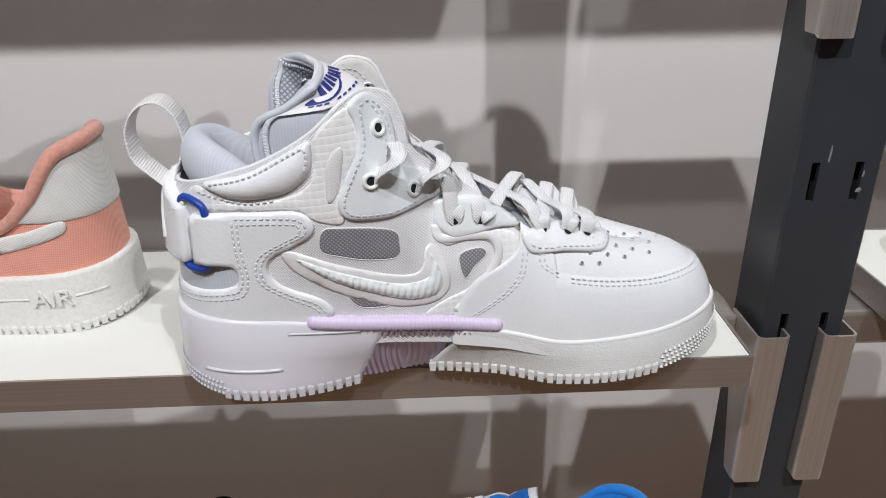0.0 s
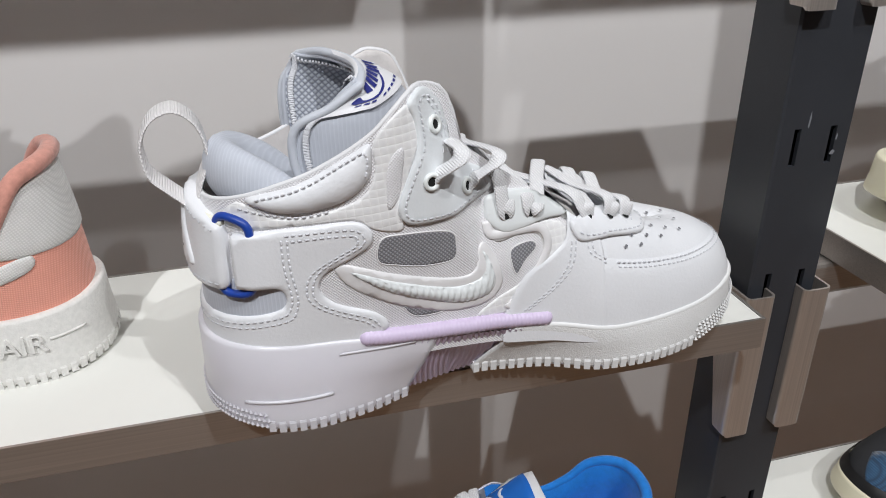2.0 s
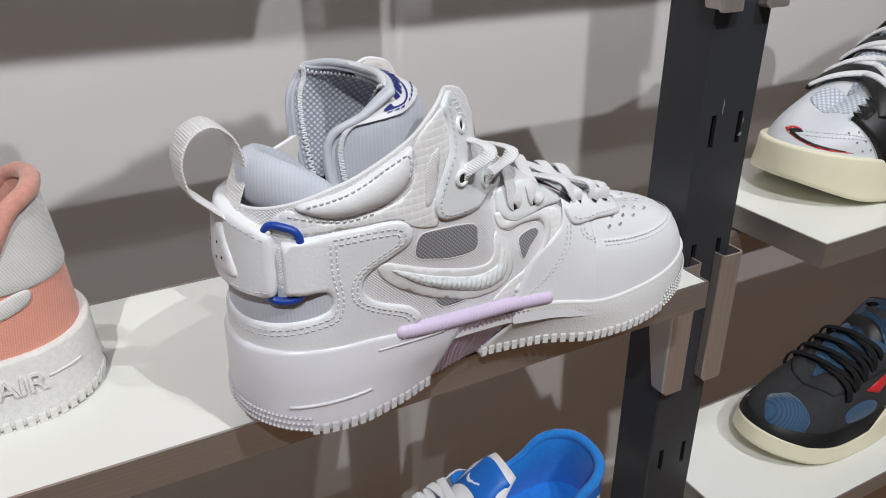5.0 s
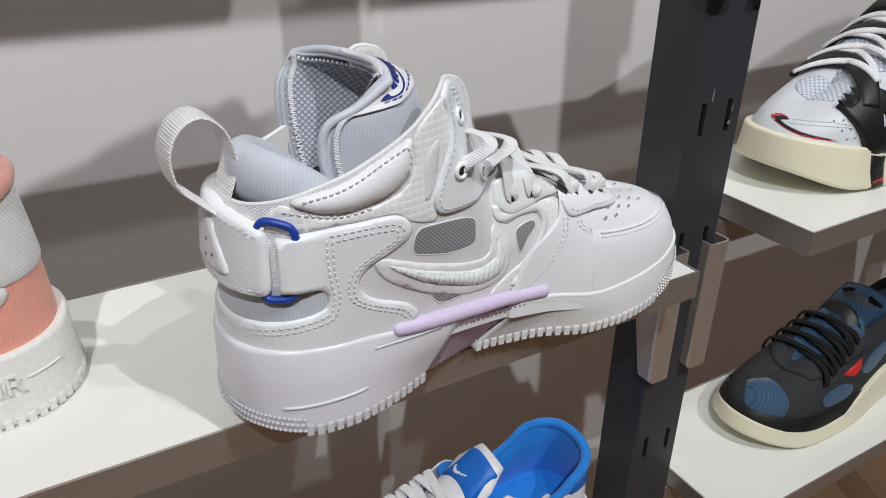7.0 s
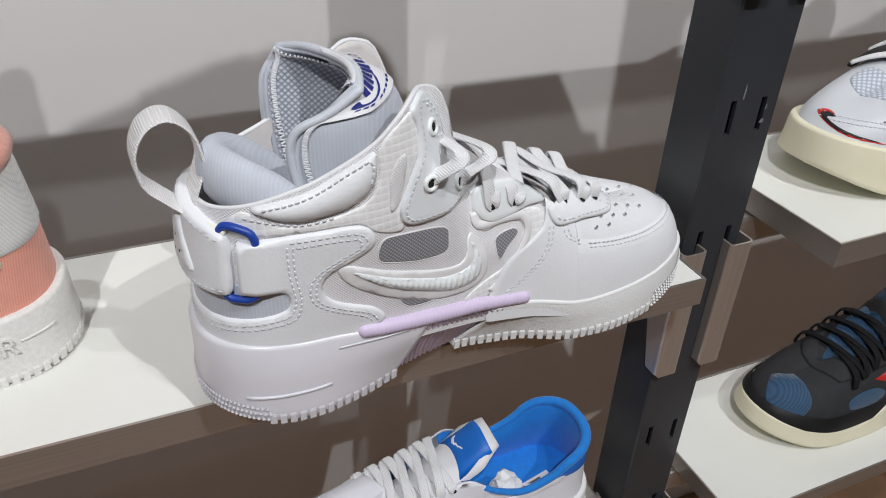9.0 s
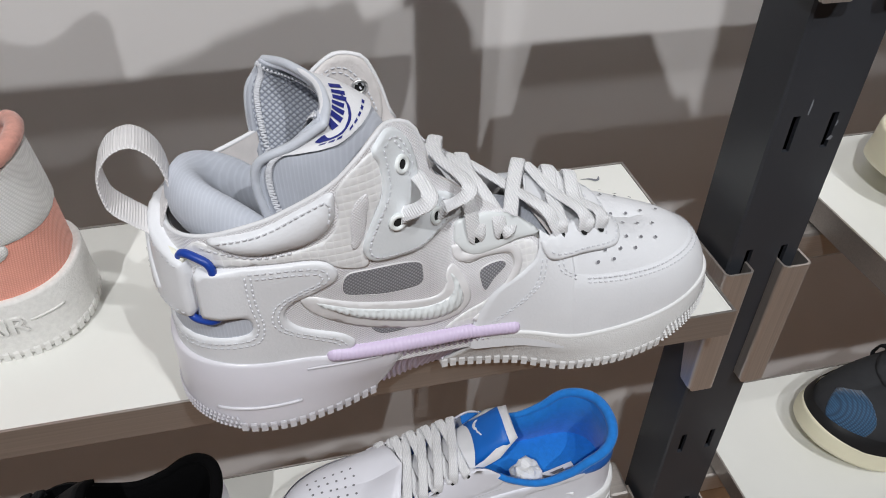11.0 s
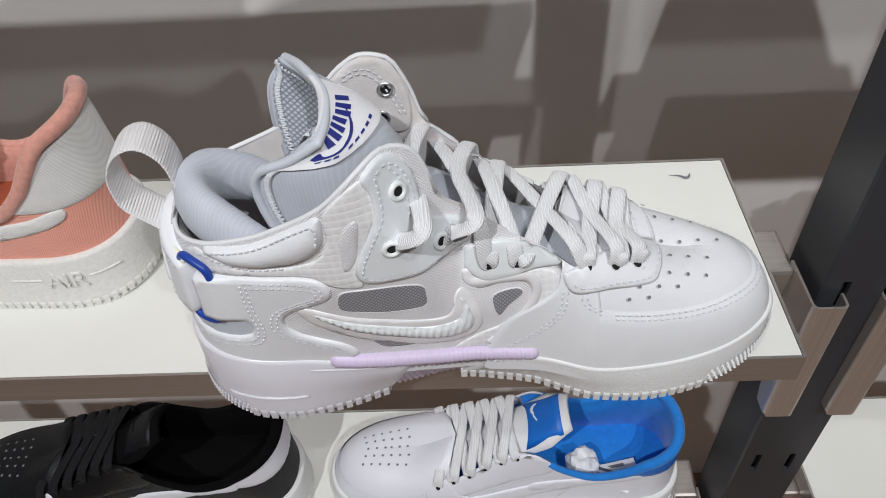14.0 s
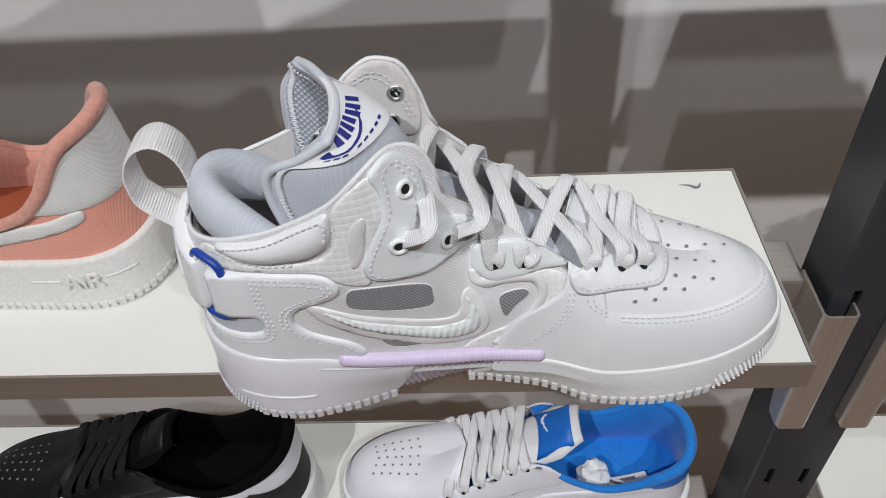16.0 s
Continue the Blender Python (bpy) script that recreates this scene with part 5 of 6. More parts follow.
part("side_emblem", drape(HT, spline(SW, True, 5), near_ray, 0.0016, 0.0011, edge=0.5, profile=lambda x, z, g: 0.0009 + 0.0013 * min(1, g / 0.003) + 0.0005 * math.sin(2 * math.pi * (x - 0.25 * z) / 0.0034)), GLOSSWHITE, hero, "ribbed pearl white emblem")
pipe = even(spline([(0.1340, 0.0885), (0.1366, 0.0815), (0.1505, 0.0826), (0.1615, 0.0819), (0.1657, 0.0737), (0.1614, 0.0628), (0.1529, 0.0508), (0.1440, 0.0412)]), 0.0018)
b = bmesh.new()
pp = [put(HT, near_ray, p[0], p[1], 0.0006) for p in pipe]
tube(b, [p for p, _ in pp], 0.0023, 8, flat=0.35, ups=[n for _, n in pp])
part("film_piping", b, FILM, hero)

# heel: grey band, leather counter, straps, ring
part("grey_band", drape(HT, spline([(0.040, 0.0725), (0.020, 0.0735), (-0.010, 0.074), (-0.040, 0.074), (-0.060, 0.072), (-0.060, 0.052), (-0.03, 0.050), (0.0, 0.051), (0.03, 0.055), (0.040, 0.062)], True, 4), WRAP, 0.0004, 0.005), NEOPRENE, hero, "grey neoprene band")


def counter_lift(u, z, g):
    near = min(max((0.036 - u) / 0.012, 0), 1) * (1 if z > 0.068 else 0)
    return 0.0016 + 0.0030 * near


COUNTER = [(0.062, 0.0335), (0.0745, 0.0385), (0.0823, 0.0450), (0.0762, 0.0533), (0.0594, 0.0600), (0.0528, 0.0677), (0.0548, 0.0756), (0.0658, 0.0826), (0.0752, 0.0895), (0.0761, 0.0964), (0.0702, 0.1010), (0.0555, 0.1000), (0.0409, 0.0987), (0.0250, 0.0968), (0.0178, 0.0958), (0.0165, 0.094), (0.0163, 0.083), (0.0163, 0.0720), (0.0178, 0.0703), (0.0260, 0.0702), (0.0343, 0.0700), (0.0371, 0.0659), (0.0344, 0.0600), (0.020, 0.0560), (0.0, 0.0540), (-0.018, 0.0530), (-0.050, 0.053), (-0.074, 0.055), (-0.076, 0.045), (-0.074, 0.034), (-0.04, 0.034), (0.0, 0.034), (0.03, 0.034)]
part("heel_counter", drape(HT, spline(COUNTER, True, 4), WRAP, 0.0016, 0.0035, profile=counter_lift), WHITE, hero, "white leather heel panel")
b = bmesh.new()
for off in (0.0, 0.0026):
    seam(b, HT, [(0.0385 + off, 0.0945), (0.0383 + off, 0.080), (0.0400 + off, 0.066), (0.0375 + off, 0.0585 - off * 0.6), (0.0345 + off * 0.4, 0.0565 - off), (0.018, 0.0528 - off), (0.0, 0.0508 - off), (-0.02, 0.0500 - off), (-0.05, 0.0500 - off)], WRAP, 0.0017)
    seam(b, HT, [(0.0395 + off, 0.0960 - off), (0.055, 0.0972 - off), (0.0690 - off * 0.5, 0.0978 - off), (0.0728 - off, 0.0950), (0.0722 - off, 0.0905), (0.0635 - off, 0.0850), (0.0530 - off, 0.0780), (0.0495 - off, 0.0700), (0.0512 - off, 0.0625), (0.0600 - off, 0.0570 - off * 0.4), (0.0745 - off, 0.0510 - off * 0.5), (0.0785 - off, 0.0455)], WRAP, 0.0017)
part("stitching", b, GREYTHREAD, hero, smooth=False)
b = bmesh.new()
ringline = spline([(0.0095, 0.098), (0.0125, 0.1025), (0.0190, 0.1025), (0.0245, 0.0995), (0.0255, 0.090), (0.0255, 0.078), (0.0225, 0.0695), (0.0165, 0.0675), (0.0105, 0.0690), (0.0085, 0.080), (0.0085, 0.09)], True, 8)
tube(b, [put(HT, WRAP, p[0], p[1], 0.0022)[0] for p in ringline], 0.0018, 10, closed=True)
part("strap_ring", b, BLUE, hero, "royal blue rubber strap ring")
STRAP = [(0.0138, 0.096), (0.0138, 0.085), (0.0136, 0.0735), (0.0110, 0.0695), (0.0, 0.0690), (-0.018, 0.0690), (-0.045, 0.070), (-0.066, 0.072), (-0.072, 0.085), (-0.066, 0.098), (-0.045, 0.103), (-0.018, 0.1045), (0.0, 0.1025), (0.0110, 0.0995)]
strap = part("heel_strap", drape(HT, spline(STRAP, True, 4), WRAP, 0.0056, 0.0035, edge=0.72), WHITE, hero, "white leather heel strap")
b = bmesh.new()
seam(b, HT, [(0.0115, 0.0965), (0.0, 0.0995), (-0.018, 0.1010), (-0.045, 0.0998), (-0.06, 0.097)], WRAP, 0.0058)
seam(b, HT, [(0.0115, 0.0725), (0.0, 0.0720), (-0.018, 0.0718), (-0.045, 0.0725), (-0.06, 0.074)], WRAP, 0.0058)
part("stitching", b, GREYTHREAD, strap, smooth=False)
tab = spline([(-0.012, 0.098), (-0.008, 0.092), (-0.002, 0.080), (-0.004, 0.0755), (-0.020, 0.0750), (-0.034, 0.0755), (-0.036, 0.080), (-0.028, 0.092), (-0.024, 0.098)], True, 4)
part("strap_tab", drape(HT, tab, WRAP, 0.0068, 0.0035, edge=0.8), WHITE, strap)
b = bmesh.new()
for u, v in ((-0.0095, 0.0825), (-0.0135, 0.088), (-0.0150, 0.0805), (-0.0235, 0.085), (-0.027, 0.080)):
    p, nrm = put(HT, WRAP, u, v, 0.0071)
    disc(b, p, nrm, 0.0008)
part("strap_holes", b, HOLE_SHADE, strap, smooth=False)
b = bmesh.new()
tube(b, [put(HT, WRAP, u, 0.0985 + 0.0035 * math.cos((u + 0.018) / 0.03) - 0.001, 0.0020)[0] for u in np.linspace(0.013, -0.066, 60)], 0.0016, 8)
part("foam_edge", b, FOAM, hero, "cream foam edge behind the strap")

# collar pad
pad_line = spline([(0.0245, 0.1115), (0.0489, 0.1185), (0.0690, 0.1300), (0.0775, 0.1352), (0.0785, 0.1290), (0.0772, 0.1215), (0.0722, 0.1147), (0.0632, 0.1092), (0.0471, 0.1056), (0.0337, 0.1068)], True, 5)
part("collar_pad", drape(HT, pad_line, WRAP, 0.001, 0.0025, profile=lambda x, z, g: 0.0014 + 0.0044 * (1 - math.exp(-g / 0.006))), WHITE, hero, "padded white leather collar panel")
b = bmesh.new()
seam(b, HT, [(0.029, 0.1118), (0.049, 0.1172), (0.068, 0.1282), (0.0755, 0.1325), (0.0765, 0.1280), (0.0752, 0.1215)], WRAP, 0.0030)
seam(b, HT, [(0.020, 0.107), (0.033, 0.1052), (0.047, 0.1040), (0.060, 0.1062)], WRAP, 0.0008)
part("stitching", b, GREYTHREAD, hero, smooth=False)

# leather of the toe
front_x = curve([(0.030, 0.136), (0.0430, 0.1463), (0.0535, 0.1618), (0.0645, 0.1703), (0.0770, 0.1732), (0.10, 0.176)])


def front_grid(lift, q_from, rows=22, cols=130, top=None):
    lists = []
    for k in range(rows + 1):
        f = k / rows
        z = 0.022 + f * 0.062
        q0 = q_from(z)
        row = []
        for i in range(cols + 1):
            q = q0 + (2 - 2 * q0) * i / cols
            hi = HS.a_top(q) if top is None else top(q)
            row.append(HS.point(q, hi * f ** 0.9, lift))
        lists.append(row)
    return grid_mesh(lists)


part("toe_box", front_grid(0.0008, lambda z: HS.q_at(front_x(z))), WHITE, hero, "white leather toe box")
for med in (False, True):
    lists = []
    for k in range(21):
        f = k / 20
        z = 0.022 + f * 0.062
        row = []
        for i in range(25):
            x = front_x(z) + (0.1905 - front_x(z)) * i / 24
            q = HS.q_at(x, med)
            edge = 1 if 0 < i < 24 and k < 20 else 0.3
            row.append(HS.point(q, HS.a_top(q) * f ** 0.9, 0.0007 + 0.0012 * edge))
        lists.append(row if not med else row[::-1])
    part("quarter", grid_mesh(lists), WHITE, hero, "white leather quarter panel")
guard_z = curve([(0.18, 0.0650), (0.19, 0.0655), (0.1985, 0.0635), (0.22, 0.0600), (0.25, 0.0575), (0.288, 0.0570)])
rows = []
qg = HS.q_at(0.1885)
for k in range(10):
    f = k / 9
    rows.append([HS.point(q, HS.a_at(q, guard_z(HS.plan(q)[0])) * f, 0.0019 if k < 9 else 0.0008) for q in np.linspace(qg, 2 - qg, 120)])
part("toe_guard", grid_mesh(rows), WHITE, hero, "white leather toe guard")
b = bmesh.new()
for off in (0.0014, 0.0036):
    seam_round(b, 0.1965, lambda x: guard_z(x) - off, 0.0020)
    seam(b, HT, [(0.1885 - off + 0.001, 0.0745), (0.1885 - off + 0.001, 0.0700), (0.1905 - off + 0.001, 0.0665), (0.196, 0.0645 - off)], near_ray, 0.0020)
    seam(b, HT, [(0.1765 + off, 0.0745), (0.1745 + off, 0.0615), (0.1660 + off, 0.0500), (0.1505 + off, 0.0390)], near_ray, 0.0020)
part("stitching", b, GREYTHREAD, hero, smooth=False)
def over_ray(u, s):
    """Onto the instep from outside, at an arc s (metres) from its crest."""
    ang = s / 0.035
    d = Vector((0, math.sin(ang), math.cos(ang)))
    return Vector((u, -0.002, 0.045)) + d * 0.3, -d, 0.3


half = [(0.1735, 0.0262), (0.179, 0.0285), (0.1907, 0.0280), (0.2065, 0.0282), (0.2145, 0.0262), (0.2200, 0.0150), (0.2212, 0.0)]
FS = [(x, -s) for x, s in half] + half[-2::-1] + [(0.1718, 0.0200), (0.186, 0.0165), (0.197, 0.0120), (0.2035, 0.0), (0.197, -0.0120), (0.186, -0.0165), (0.1718, -0.0200)]
part("front_eyestay", drape(HT, spline(FS, True, 4), over_ray, 0.0033, 0.003, edge=0.75), WHITE, hero, "white leather lower lace panel")
b = bmesh.new()
half = [(0.1752, 0.0245), (0.180, 0.0265), (0.1907, 0.0262), (0.2060, 0.0263), (0.2128, 0.0245), (0.2180, 0.0145), (0.2192, 0.0)]
seam(b, HT, [(x, -s) for x, s in half] + half[-2::-1], over_ray, 0.0035)
seam(b, HT, [(0.2065, -0.0235), (0.2100, -0.018), (0.2115, -0.008), (0.2115, 0.008), (0.2100, 0.018)], over_ray, 0.0035)
part("stitching", b, GREYTHREAD, hero, smooth=False)
b = bmesh.new()
AXIS = -0.0015
PERF = []
for off, first, count in ((0.0, 0.219, 5), (0.0135, 0.219, 4), (0.0235, 0.2155, 4), (0.0290, 0.2095, 3), (0.0325, 0.2045, 2)):
    for k in range(count):
        for side in ((1, -1) if off else (1,)):
            PERF.append((first - 0.004 + 0.0093 * k, AXIS - side * off * (1 - 0.03 * k)))
for u, v in PERF:
    p, nrm = put(HT, top_ray, u, v, 0.0022)
    disc(b, p, nrm, 0.0009, 10)
part("perforations", b, PUNCH, hero, smooth=False)

# eyestays and eyelets
STAY = [(0.0950, 0.1505), (0.1020, 0.1552), (0.1085, 0.1520), (0.1135, 0.1440), (0.1157, 0.133), (0.1150, 0.1255), (0.1175, 0.1205), (0.128, 0.1165), (0.1345, 0.1130), (0.1383, 0.1065), (0.1335, 0.1015), (0.1153, 0.0975), (0.0991, 0.0965), (0.0905, 0.0990), (0.0884, 0.1067), (0.0932, 0.1189), (0.0981, 0.1308), (0.0975, 0.1426)]
IN = [(0.0988, 0.1492), (0.1022, 0.1520), (0.1065, 0.1500), (0.1108, 0.1430), (0.1128, 0.133), (0.1125, 0.1250)]
OUT = [(0.0988, 0.1492), (0.0998, 0.1426), (0.1004, 0.1308), (0.0955, 0.1185), (0.0910, 0.1070), (0.0922, 0.1010), (0.0995, 0.0990), (0.1153, 0.1000), (0.1325, 0.1040), (0.1355, 0.1075), (0.1330, 0.1108), (0.127, 0.1140)]
MID = [(0.136, 0.1005), (0.150, 0.1025), (0.163, 0.0985), (0.174, 0.0915), (0.1765, 0.0865), (0.1641, 0.0857), (0.152, 0.083), (0.1421, 0.082), (0.1345, 0.088), (0.1335, 0.094)]
for ray in (near_ray, medial_ray):
    stay = part("eyestay", drape(HT, spline(STAY, True, 4), ray, 0.0019, 0.003, edge=0.7), COOL, hero, "pale blue-white leather lace panel")
    b = bmesh.new()
    seam(b, HT, OUT, ray, 0.0021)
    seam(b, HT, IN, ray, 0.0021)
    seam(b, HT, [(x - 0.0023, z) for x, z in IN[2:]], ray, 0.0021)
    part("stitching", b, GREYTHREAD, stay, smooth=False)
    for u, v in ((0.1071, 0.1387), (0.1035, 0.1160), (0.1226, 0.1079)):
        p, nrm = put(HT, ray, u, v, 0.0022)
        b = bmesh.new()
        ring(b, p, nrm, 0.0031, 0.0011)
        e_ring = part("eyelet", b, EYELET_WHITE if ray is near_ray else EYELET_STEEL, stay, "enamelled eyelet" if ray is near_ray else "steel eyelet")
        b = bmesh.new()
        disc(b, p + nrm * 0.0001, nrm, 0.0024, 14)
        part("eyelet_hole", b, HOLE_SHADE, stay, smooth=False)
    mid = part("middle_eyestay", drape(HT, spline(MID, True, 4), ray, 0.0018, 0.003, edge=0.6), GLOSSWHITE, hero, "moulded white lace panel")
# inner face of the medial flap
flap = [(0.070, 0.135), (0.082, 0.1550), (0.092, 0.1610), (0.102, 0.1585), (0.110, 0.145), (0.112, 0.129), (0.108, 0.120), (0.095, 0.122), (0.080, 0.125)]
inner_tree = tree_of(HS.bm(140, 30, -0.0030))


def innear_ray(u, v):
    return Vector((u, -0.018, v)), Vector((0, 1, 0)), 0.1


part("flap_lining", drape(inner_tree, spline(flap, True, 4), innear_ray, 0.0009, 0.003), SUEDE, hero, "suede lining of the far flap")
for u, v in ((0.1015, 0.1440), (0.0985, 0.1290)):
    p, nrm = put(inner_tree, innear_ray, u, v, 0.0012)
    b = bmesh.new()
    ring(b, p, nrm, 0.0032, 0.0009)
    part("eyelet", b, EYELET_STEEL, hero, "steel eyelet")
    b = bmesh.new()
    disc(b, p, nrm, 0.0026, 14)
    part("eyelet_hole", b, HOLE_SHADE, hero, smooth=False)
b = bmesh.new()
for off in (0.0, 0.0022):
    seam(b, inner_tree, [(0.083, 0.1520 - off), (0.090, 0.1553 - off), (0.0975 - off * 0.6, 0.1530 - off), (0.1050 - off, 0.142), (0.1095 - off, 0.130)], innear_ray, 0.0011)
part("stitching", b, GREYTHREAD, hero, smooth=False)

# tongue
TONGUE = [[(0.0521, -0.014, 0.104), (0.0847, -0.0196, 0.11), (0.1136, 0.0032, 0.114), (0.0882, 0.0252, 0.11), (0.0538, 0.034, 0.104)],
          [(0.0476, -0.0137, 0.127), (0.0796, -0.0212, 0.13), (0.1085, 0.0016, 0.133), (0.0863, 0.0264, 0.132), (0.051, 0.0362, 0.128)],
          [(0.05, -0.0149, 0.141), (0.0786, -0.0212, 0.145), (0.1013, 0.0001, 0.149), (0.0814, 0.0278, 0.147), (0.0521, 0.0381, 0.146)],
          [(0.0637, -0.0185, 0.1485), (0.0829, -0.0175, 0.1515), (0.0924, 0.0018, 0.1565), (0.0782, 0.025, 0.1565), (0.0572, 0.0387, 0.1545)],
          [(0.0766, -0.0205, 0.1575), (0.0794, -0.0102, 0.161), (0.0782, 0.006, 0.1625), (0.0691, 0.0237, 0.1635), (0.0611, 0.0374, 0.1605)]]
G = net(TONGUE, 8)
b = grid_mesh(G)
bmesh.ops.recalc_face_normals(b, faces=b.faces[:])
bmesh.ops.solidify(b, geom=b.faces[:], thickness=0.0032)
tongue = part("tongue", b, NEOPRENE, hero, "grey padded tongue")
rim = [r[0] for r in G] + G[-1][1:] + [r[-1] for r in G[::-1]][1:]
b = bmesh.new()
tube(b, rim, 0.0020, 10)
part("tongue_binding", b, NEO_EDGE, tongue, "satin grey binding")
FRONT = 1 if on_net(G, 0.5, 0.5, 0.004)[0].x > on_net(G, 0.5, 0.5)[0].x else -1
heelward = [[on_net(G, s, t, -0.0042 * FRONT)[0] for s in np.linspace(0.03, 0.97, 40)] for t in np.linspace(0.02, 0.97, 40)]
part("tongue_mesh", grid_mesh(heelward), SPACER, tongue, "grey spacer mesh")
b = bmesh.new()
zig = []
for k in range(2, 84):
    t = k / 85
    s = 0.045 if k % 2 else 0.075
    p, nrm = on_net(G, s, t * 0.92, 0.0010 * FRONT)
    p2, _ = on_net(G, 0.12 - s, min(t + 1 / 85, 1) * 0.92, 0.0010 * FRONT)
    zig.append(((p + p2) / 2, nrm * FRONT, p2 - p))
for k in range(2, 70):
    s = k / 71
    p, nrm = on_net(G, s, 0.955 if k % 2 else 0.925, -0.0046 * FRONT)
    p2, _ = on_net(G, s + 1 / 71, 0.925 if k % 2 else 0.955, -0.0046 * FRONT)
    zig.append(((p + p2) / 2, -nrm * FRONT, p2 - p))
    for ss in (0.05, 0.95):
        t = k / 71
        p, nrm = on_net(G, ss + (0.02 if k % 2 else -0.015), t, -0.0046 * FRONT)
        p2, _ = on_net(G, ss - (0.02 if k % 2 else -0.015), t + 1 / 71, -0.0046 * FRONT)
        zig.append(((p + p2) / 2, -nrm * FRONT, p2 - p))
stitches(b, zig, 0.0030, 0.0006, 0.0005)
part("stitching", b, GREYTHREAD, tongue, smooth=False)
rows = [[on_net(G, s, t, 0.0016 * FRONT)[0] for s in np.linspace(0.03, 0.60, 26)] for t in np.linspace(0.58, 1.0, 16)]
over = [[on_net(G, s, 1.0, 0.0016 * FRONT)[0] + Vector((-0.0035, 0, 0.0015)) for s in np.linspace(0.03, 0.60, 26)], [on_net(G, s, 0.93, -0.0052 * FRONT)[0] for s in np.linspace(0.03, 0.60, 26)], [on_net(G, s, 0.72, -0.0050 * FRONT)[0] for s in np.linspace(0.05, 0.55, 26)]]
label = part("woven_label", grid_mesh(rows + over), SATIN, tongue, "white satin label with navy emblem")
LIFT = 0.0020 * FRONT


def uv(x, y):
    """Label coordinates: x along the tongue's width (0..1), y downwards from its top edge (0..1)."""
    return 0.04 + 0.50 * x, 0.95 - 0.24 * y


prints = [[(0.18, 0.10), (0.26, 0.10), (0.40, 0.62), (0.31, 0.62)], [(0.29, 0.08), (0.36, 0.08), (0.50, 0.60), (0.43, 0.60)], [(0.39, 0.06), (0.45, 0.06), (0.58, 0.56), (0.52, 0.56)], [(0.48, 0.05), (0.54, 0.05), (0.66, 0.50), (0.60, 0.50)],
          [(0.60, 0.12), (0.66, 0.12), (0.76, 0.55), (0.70, 0.55)], [(0.69, 0.12), (0.75, 0.12), (0.84, 0.52), (0.78, 0.52)], [(0.79, 0.12), (0.86, 0.12), (0.94, 0.48), (0.88, 0.48)]]
for q4 in prints:
    part("emblem_bar", flat_patch(G, [uv(*p) for p in q4], LIFT), NAVY, label)
part("emblem", flat_patch(G, [uv(*p) for p in spline([(0.22, 0.62), (0.30, 0.86), (0.46, 0.84), (0.62, 0.66), (0.80, 0.30), (0.62, 0.80), (0.44, 0.98), (0.26, 0.98), (0.16, 0.80)], True, 4)], LIFT), NAVY, label)
for k in range(9):
    if k not in (3, 9):
        part("print_bar", flat_patch(G, [uv(0.25 + 0.07 * k, 1.08), uv(0.295 + 0.07 * k, 1.08), uv(0.295 + 0.07 * k, 1.20), uv(0.25 + 0.07 * k, 1.20)], LIFT), NAVY, label)
# lower tongue under the laces
zmid = curve([(0.10, 0.132), (0.1213, 0.1235), (0.141, 0.1075), (0.162, 0.0960), (0.193, 0.0865), (0.21, 0.0785)])
rows = []
for x in np.linspace(0.104, 0.206, 26):
    w = 0.024
    rows.append([(x, -0.002 + w * s, zmid(x) - 0.0075 - 0.010 * abs(s) ** 2.2) for s in np.linspace(-1, 1, 17)])
part("lower_tongue", grid_mesh(rows), NEOPRENE, hero)

# padded heel collar, pull loop
b = bmesh.new()
padline = spline([(0.0575, -0.0213, 0.09), (0.0485, -0.023, 0.103), (0.0355, -0.0209, 0.116), (0.0235, -0.0129, 0.1225), (0.019, -0.0012, 0.124), (0.0235, 0.0098, 0.1225), (0.0355, 0.0165, 0.115), (0.0485, 0.019, 0.103), (0.0575, 0.0182, 0.09)], per=8)
n = len(padline)
tube(b, padline, [0.0085 * (0.55 + 0.45 * math.sin(math.pi * i / (n - 1))) for i in range(n)], 16, flat=1.55, ups=[(0.25 * math.cos(math.pi * i / n * 1), 0, 1) for i in range(n)])
part("heel_pad", b, NEOPRENE, hero, "grey padded neoprene heel collar")
loop = spline([(0.0065, 0.100), (0.0060, 0.110), (0.0080, 0.119), (0.0110, 0.130), (0.0085, 0.1430), (0.0005, 0.1500), (-0.0090, 0.1470), (-0.0145, 0.1370), (-0.0130, 0.1255), (-0.0050, 0.1170), (0.0030, 0.1090), (0.0045, 0.100)], per=8)
P = [Vector((x + 0.0025 * min(1, max(0, z - 0.11) / 0.02), 0.001 + 0.12 * max(z - 0.12, 0), z)) for x, z in loop]
ups = []
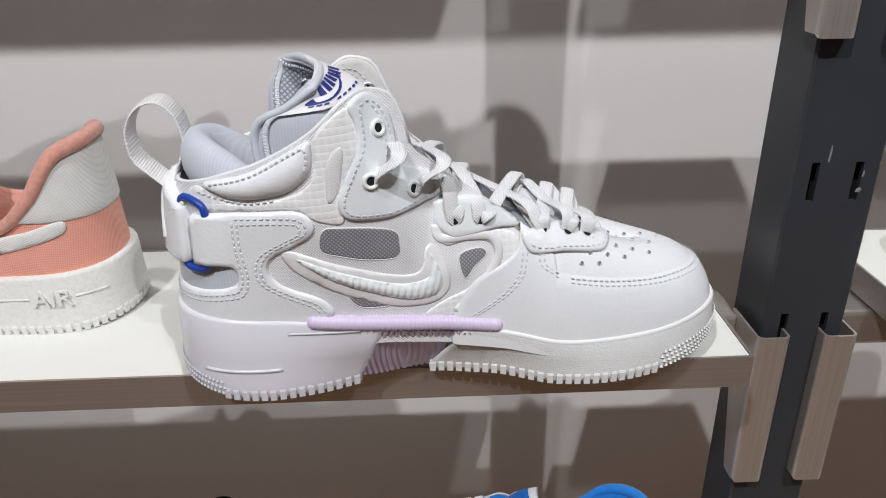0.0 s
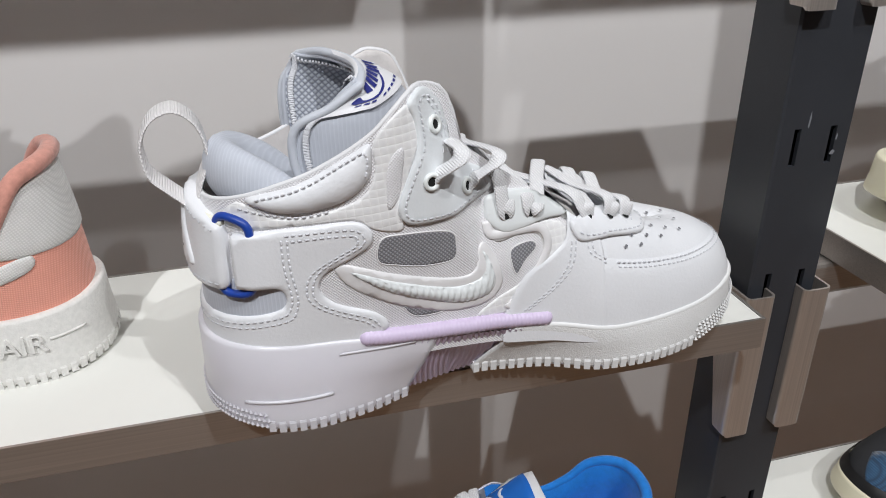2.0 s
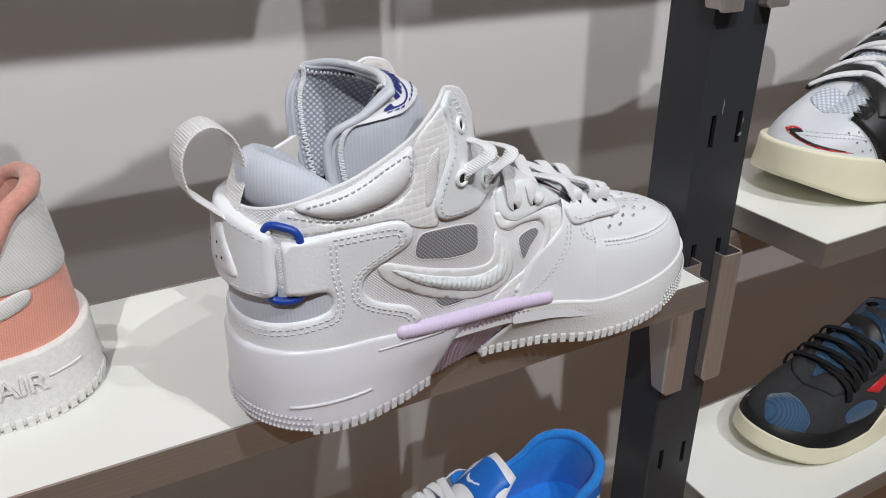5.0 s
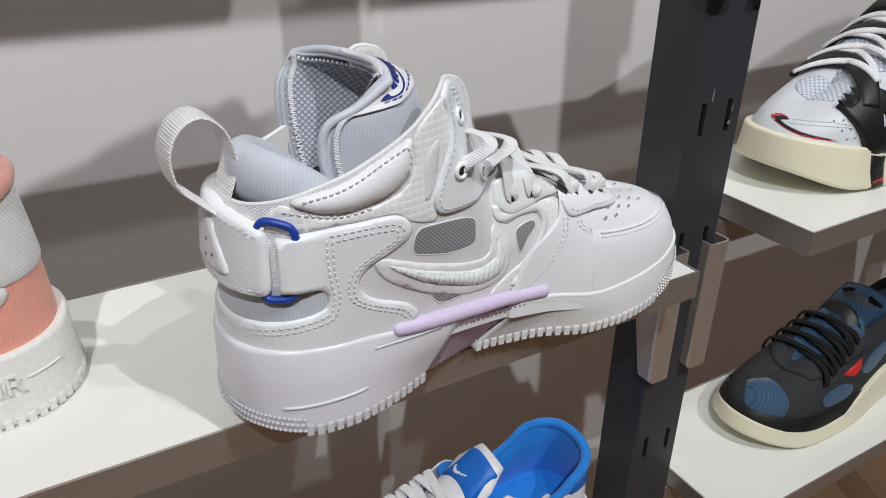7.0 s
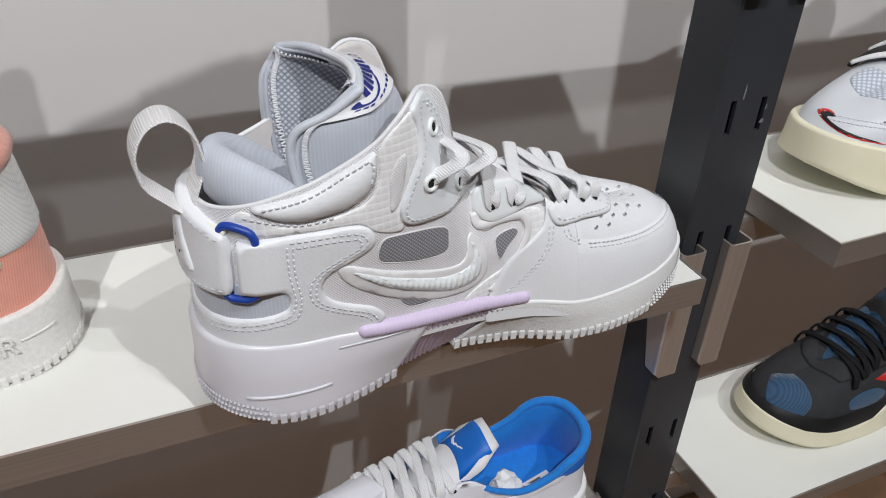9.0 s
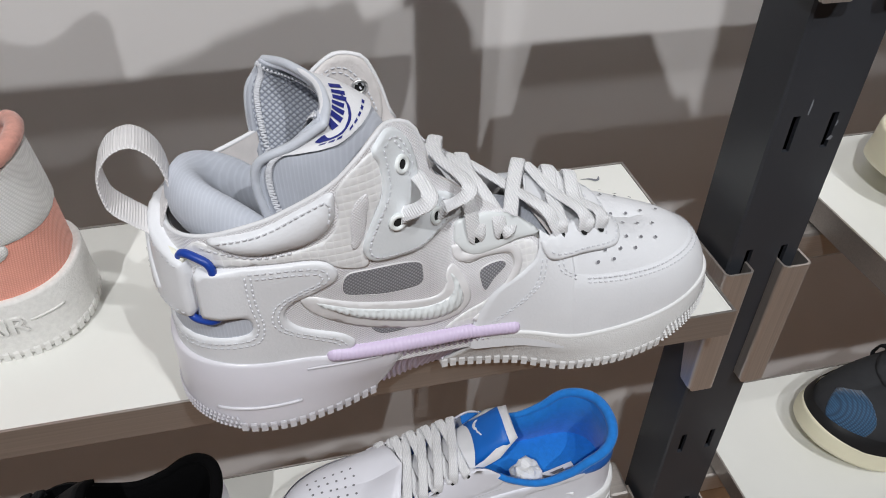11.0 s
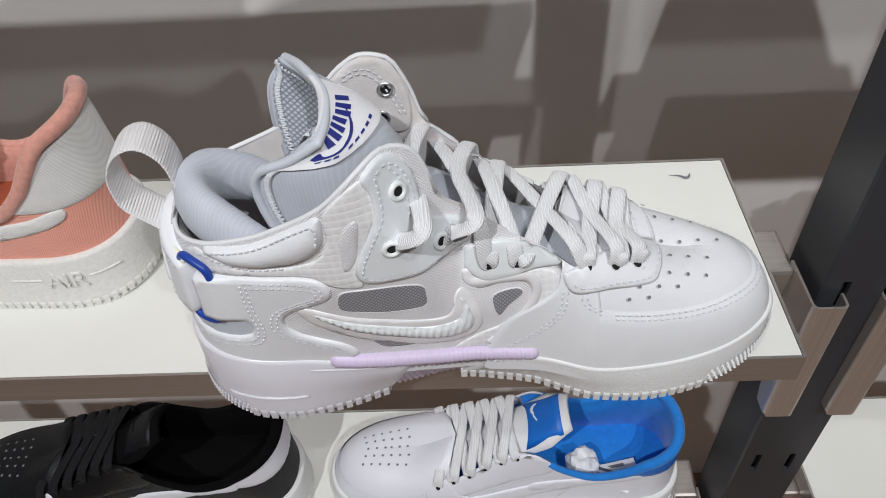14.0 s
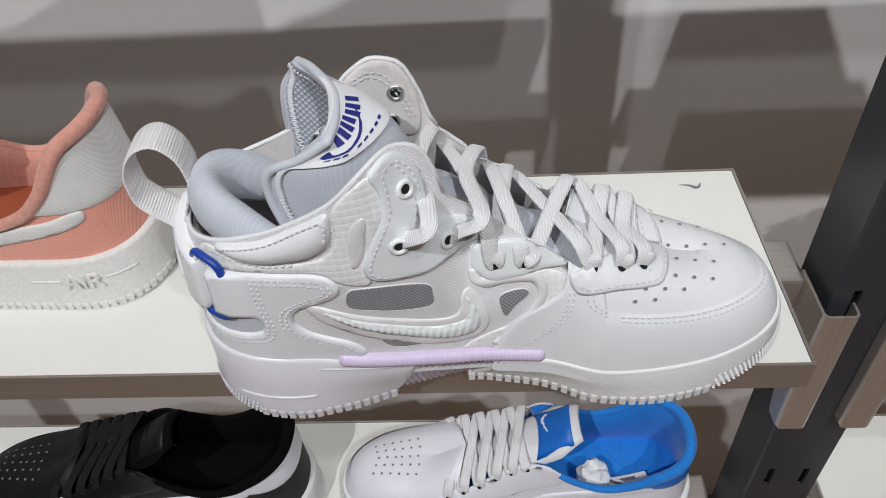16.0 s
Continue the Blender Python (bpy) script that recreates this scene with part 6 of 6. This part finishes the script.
for i in range(len(P)):
    t = P[min(i + 1, len(P) - 1)] - P[max(i - 1, 0)]
    ups.append(Vector((t.z, 0, -t.x)))
b = bmesh.new()
tube(b, P, 0.0098, 12, flat=0.10, ups=ups)
part("pull_loop", b, WEBBING, hero, "white webbing pull loop")

# laces
EYES = [(0.2045, 0.0770, 0.0040), (0.1938, 0.0805, 0.0040), (0.1828, 0.0812, 0.0040), (0.1563, 0.0905, 0.0022), (0.1437, 0.0905, 0.0022), (0.1226, 0.1079, 0.0024), (0.1035, 0.1160, 0.0024)]
lat_eye = [put(HT, over_ray, x, -0.0205, l) if k < 3 else put(HT, near_ray, x, z, l) for k, (x, z, l) in enumerate(EYES)]
med_eye = [put(HT, over_ray, x, 0.0205, l) if k < 3 else put(HT, medial_ray, x, z, l) for k, (x, z, l) in enumerate(EYES)]
for i, (p, nrm) in enumerate(lat_eye + med_eye):
    if i % 7 < 5:
        b = bmesh.new()
        disc(b, p - nrm * (0.0002), nrm, 0.0021, 12)
        part("lace_hole", b, HOLE_SHADE, hero, smooth=False)


def round_flap(p, nrm):
    """Where a lace from a lateral eyelet passes the front edge of its flap."""
    return p + nrm * 0.0035 + Vector((0.0120, 0.001, 0.0125)) if p.y < 0 and p.x < 0.13 else None


def lace(a, na, c, nc, over):
    va, vc = round_flap(a, na), round_flap(c, nc)
    return lace_over(hero, a, na, c, nc, zmid((a.x + c.x) / 2) + over, LACE, label="flat white woven lace", via_a=va, via_c=vc)


lace(*lat_eye[0], *med_eye[0], 0.0)
for k in range(6):
    if k < 5:
        lace(*lat_eye[k], *med_eye[k + 1], 0.0016 + 0.0015 * (k % 2))
    lace(*med_eye[k], *lat_eye[k + 1], 0.0030 - 0.0015 * (k % 2))
b = bmesh.new()
tip = lace_path([(0.089, 0.016, 0.118), (0.080, 0.010, 0.116), (0.070, -0.002, 0.108), (0.060, -0.012, 0.098)])
ribbon(b, tip, [Vector((-0.6, -0.5, 0.6))] * len(tip), 0.0074, 0.0018)
part("lace", b, LACE, hero)
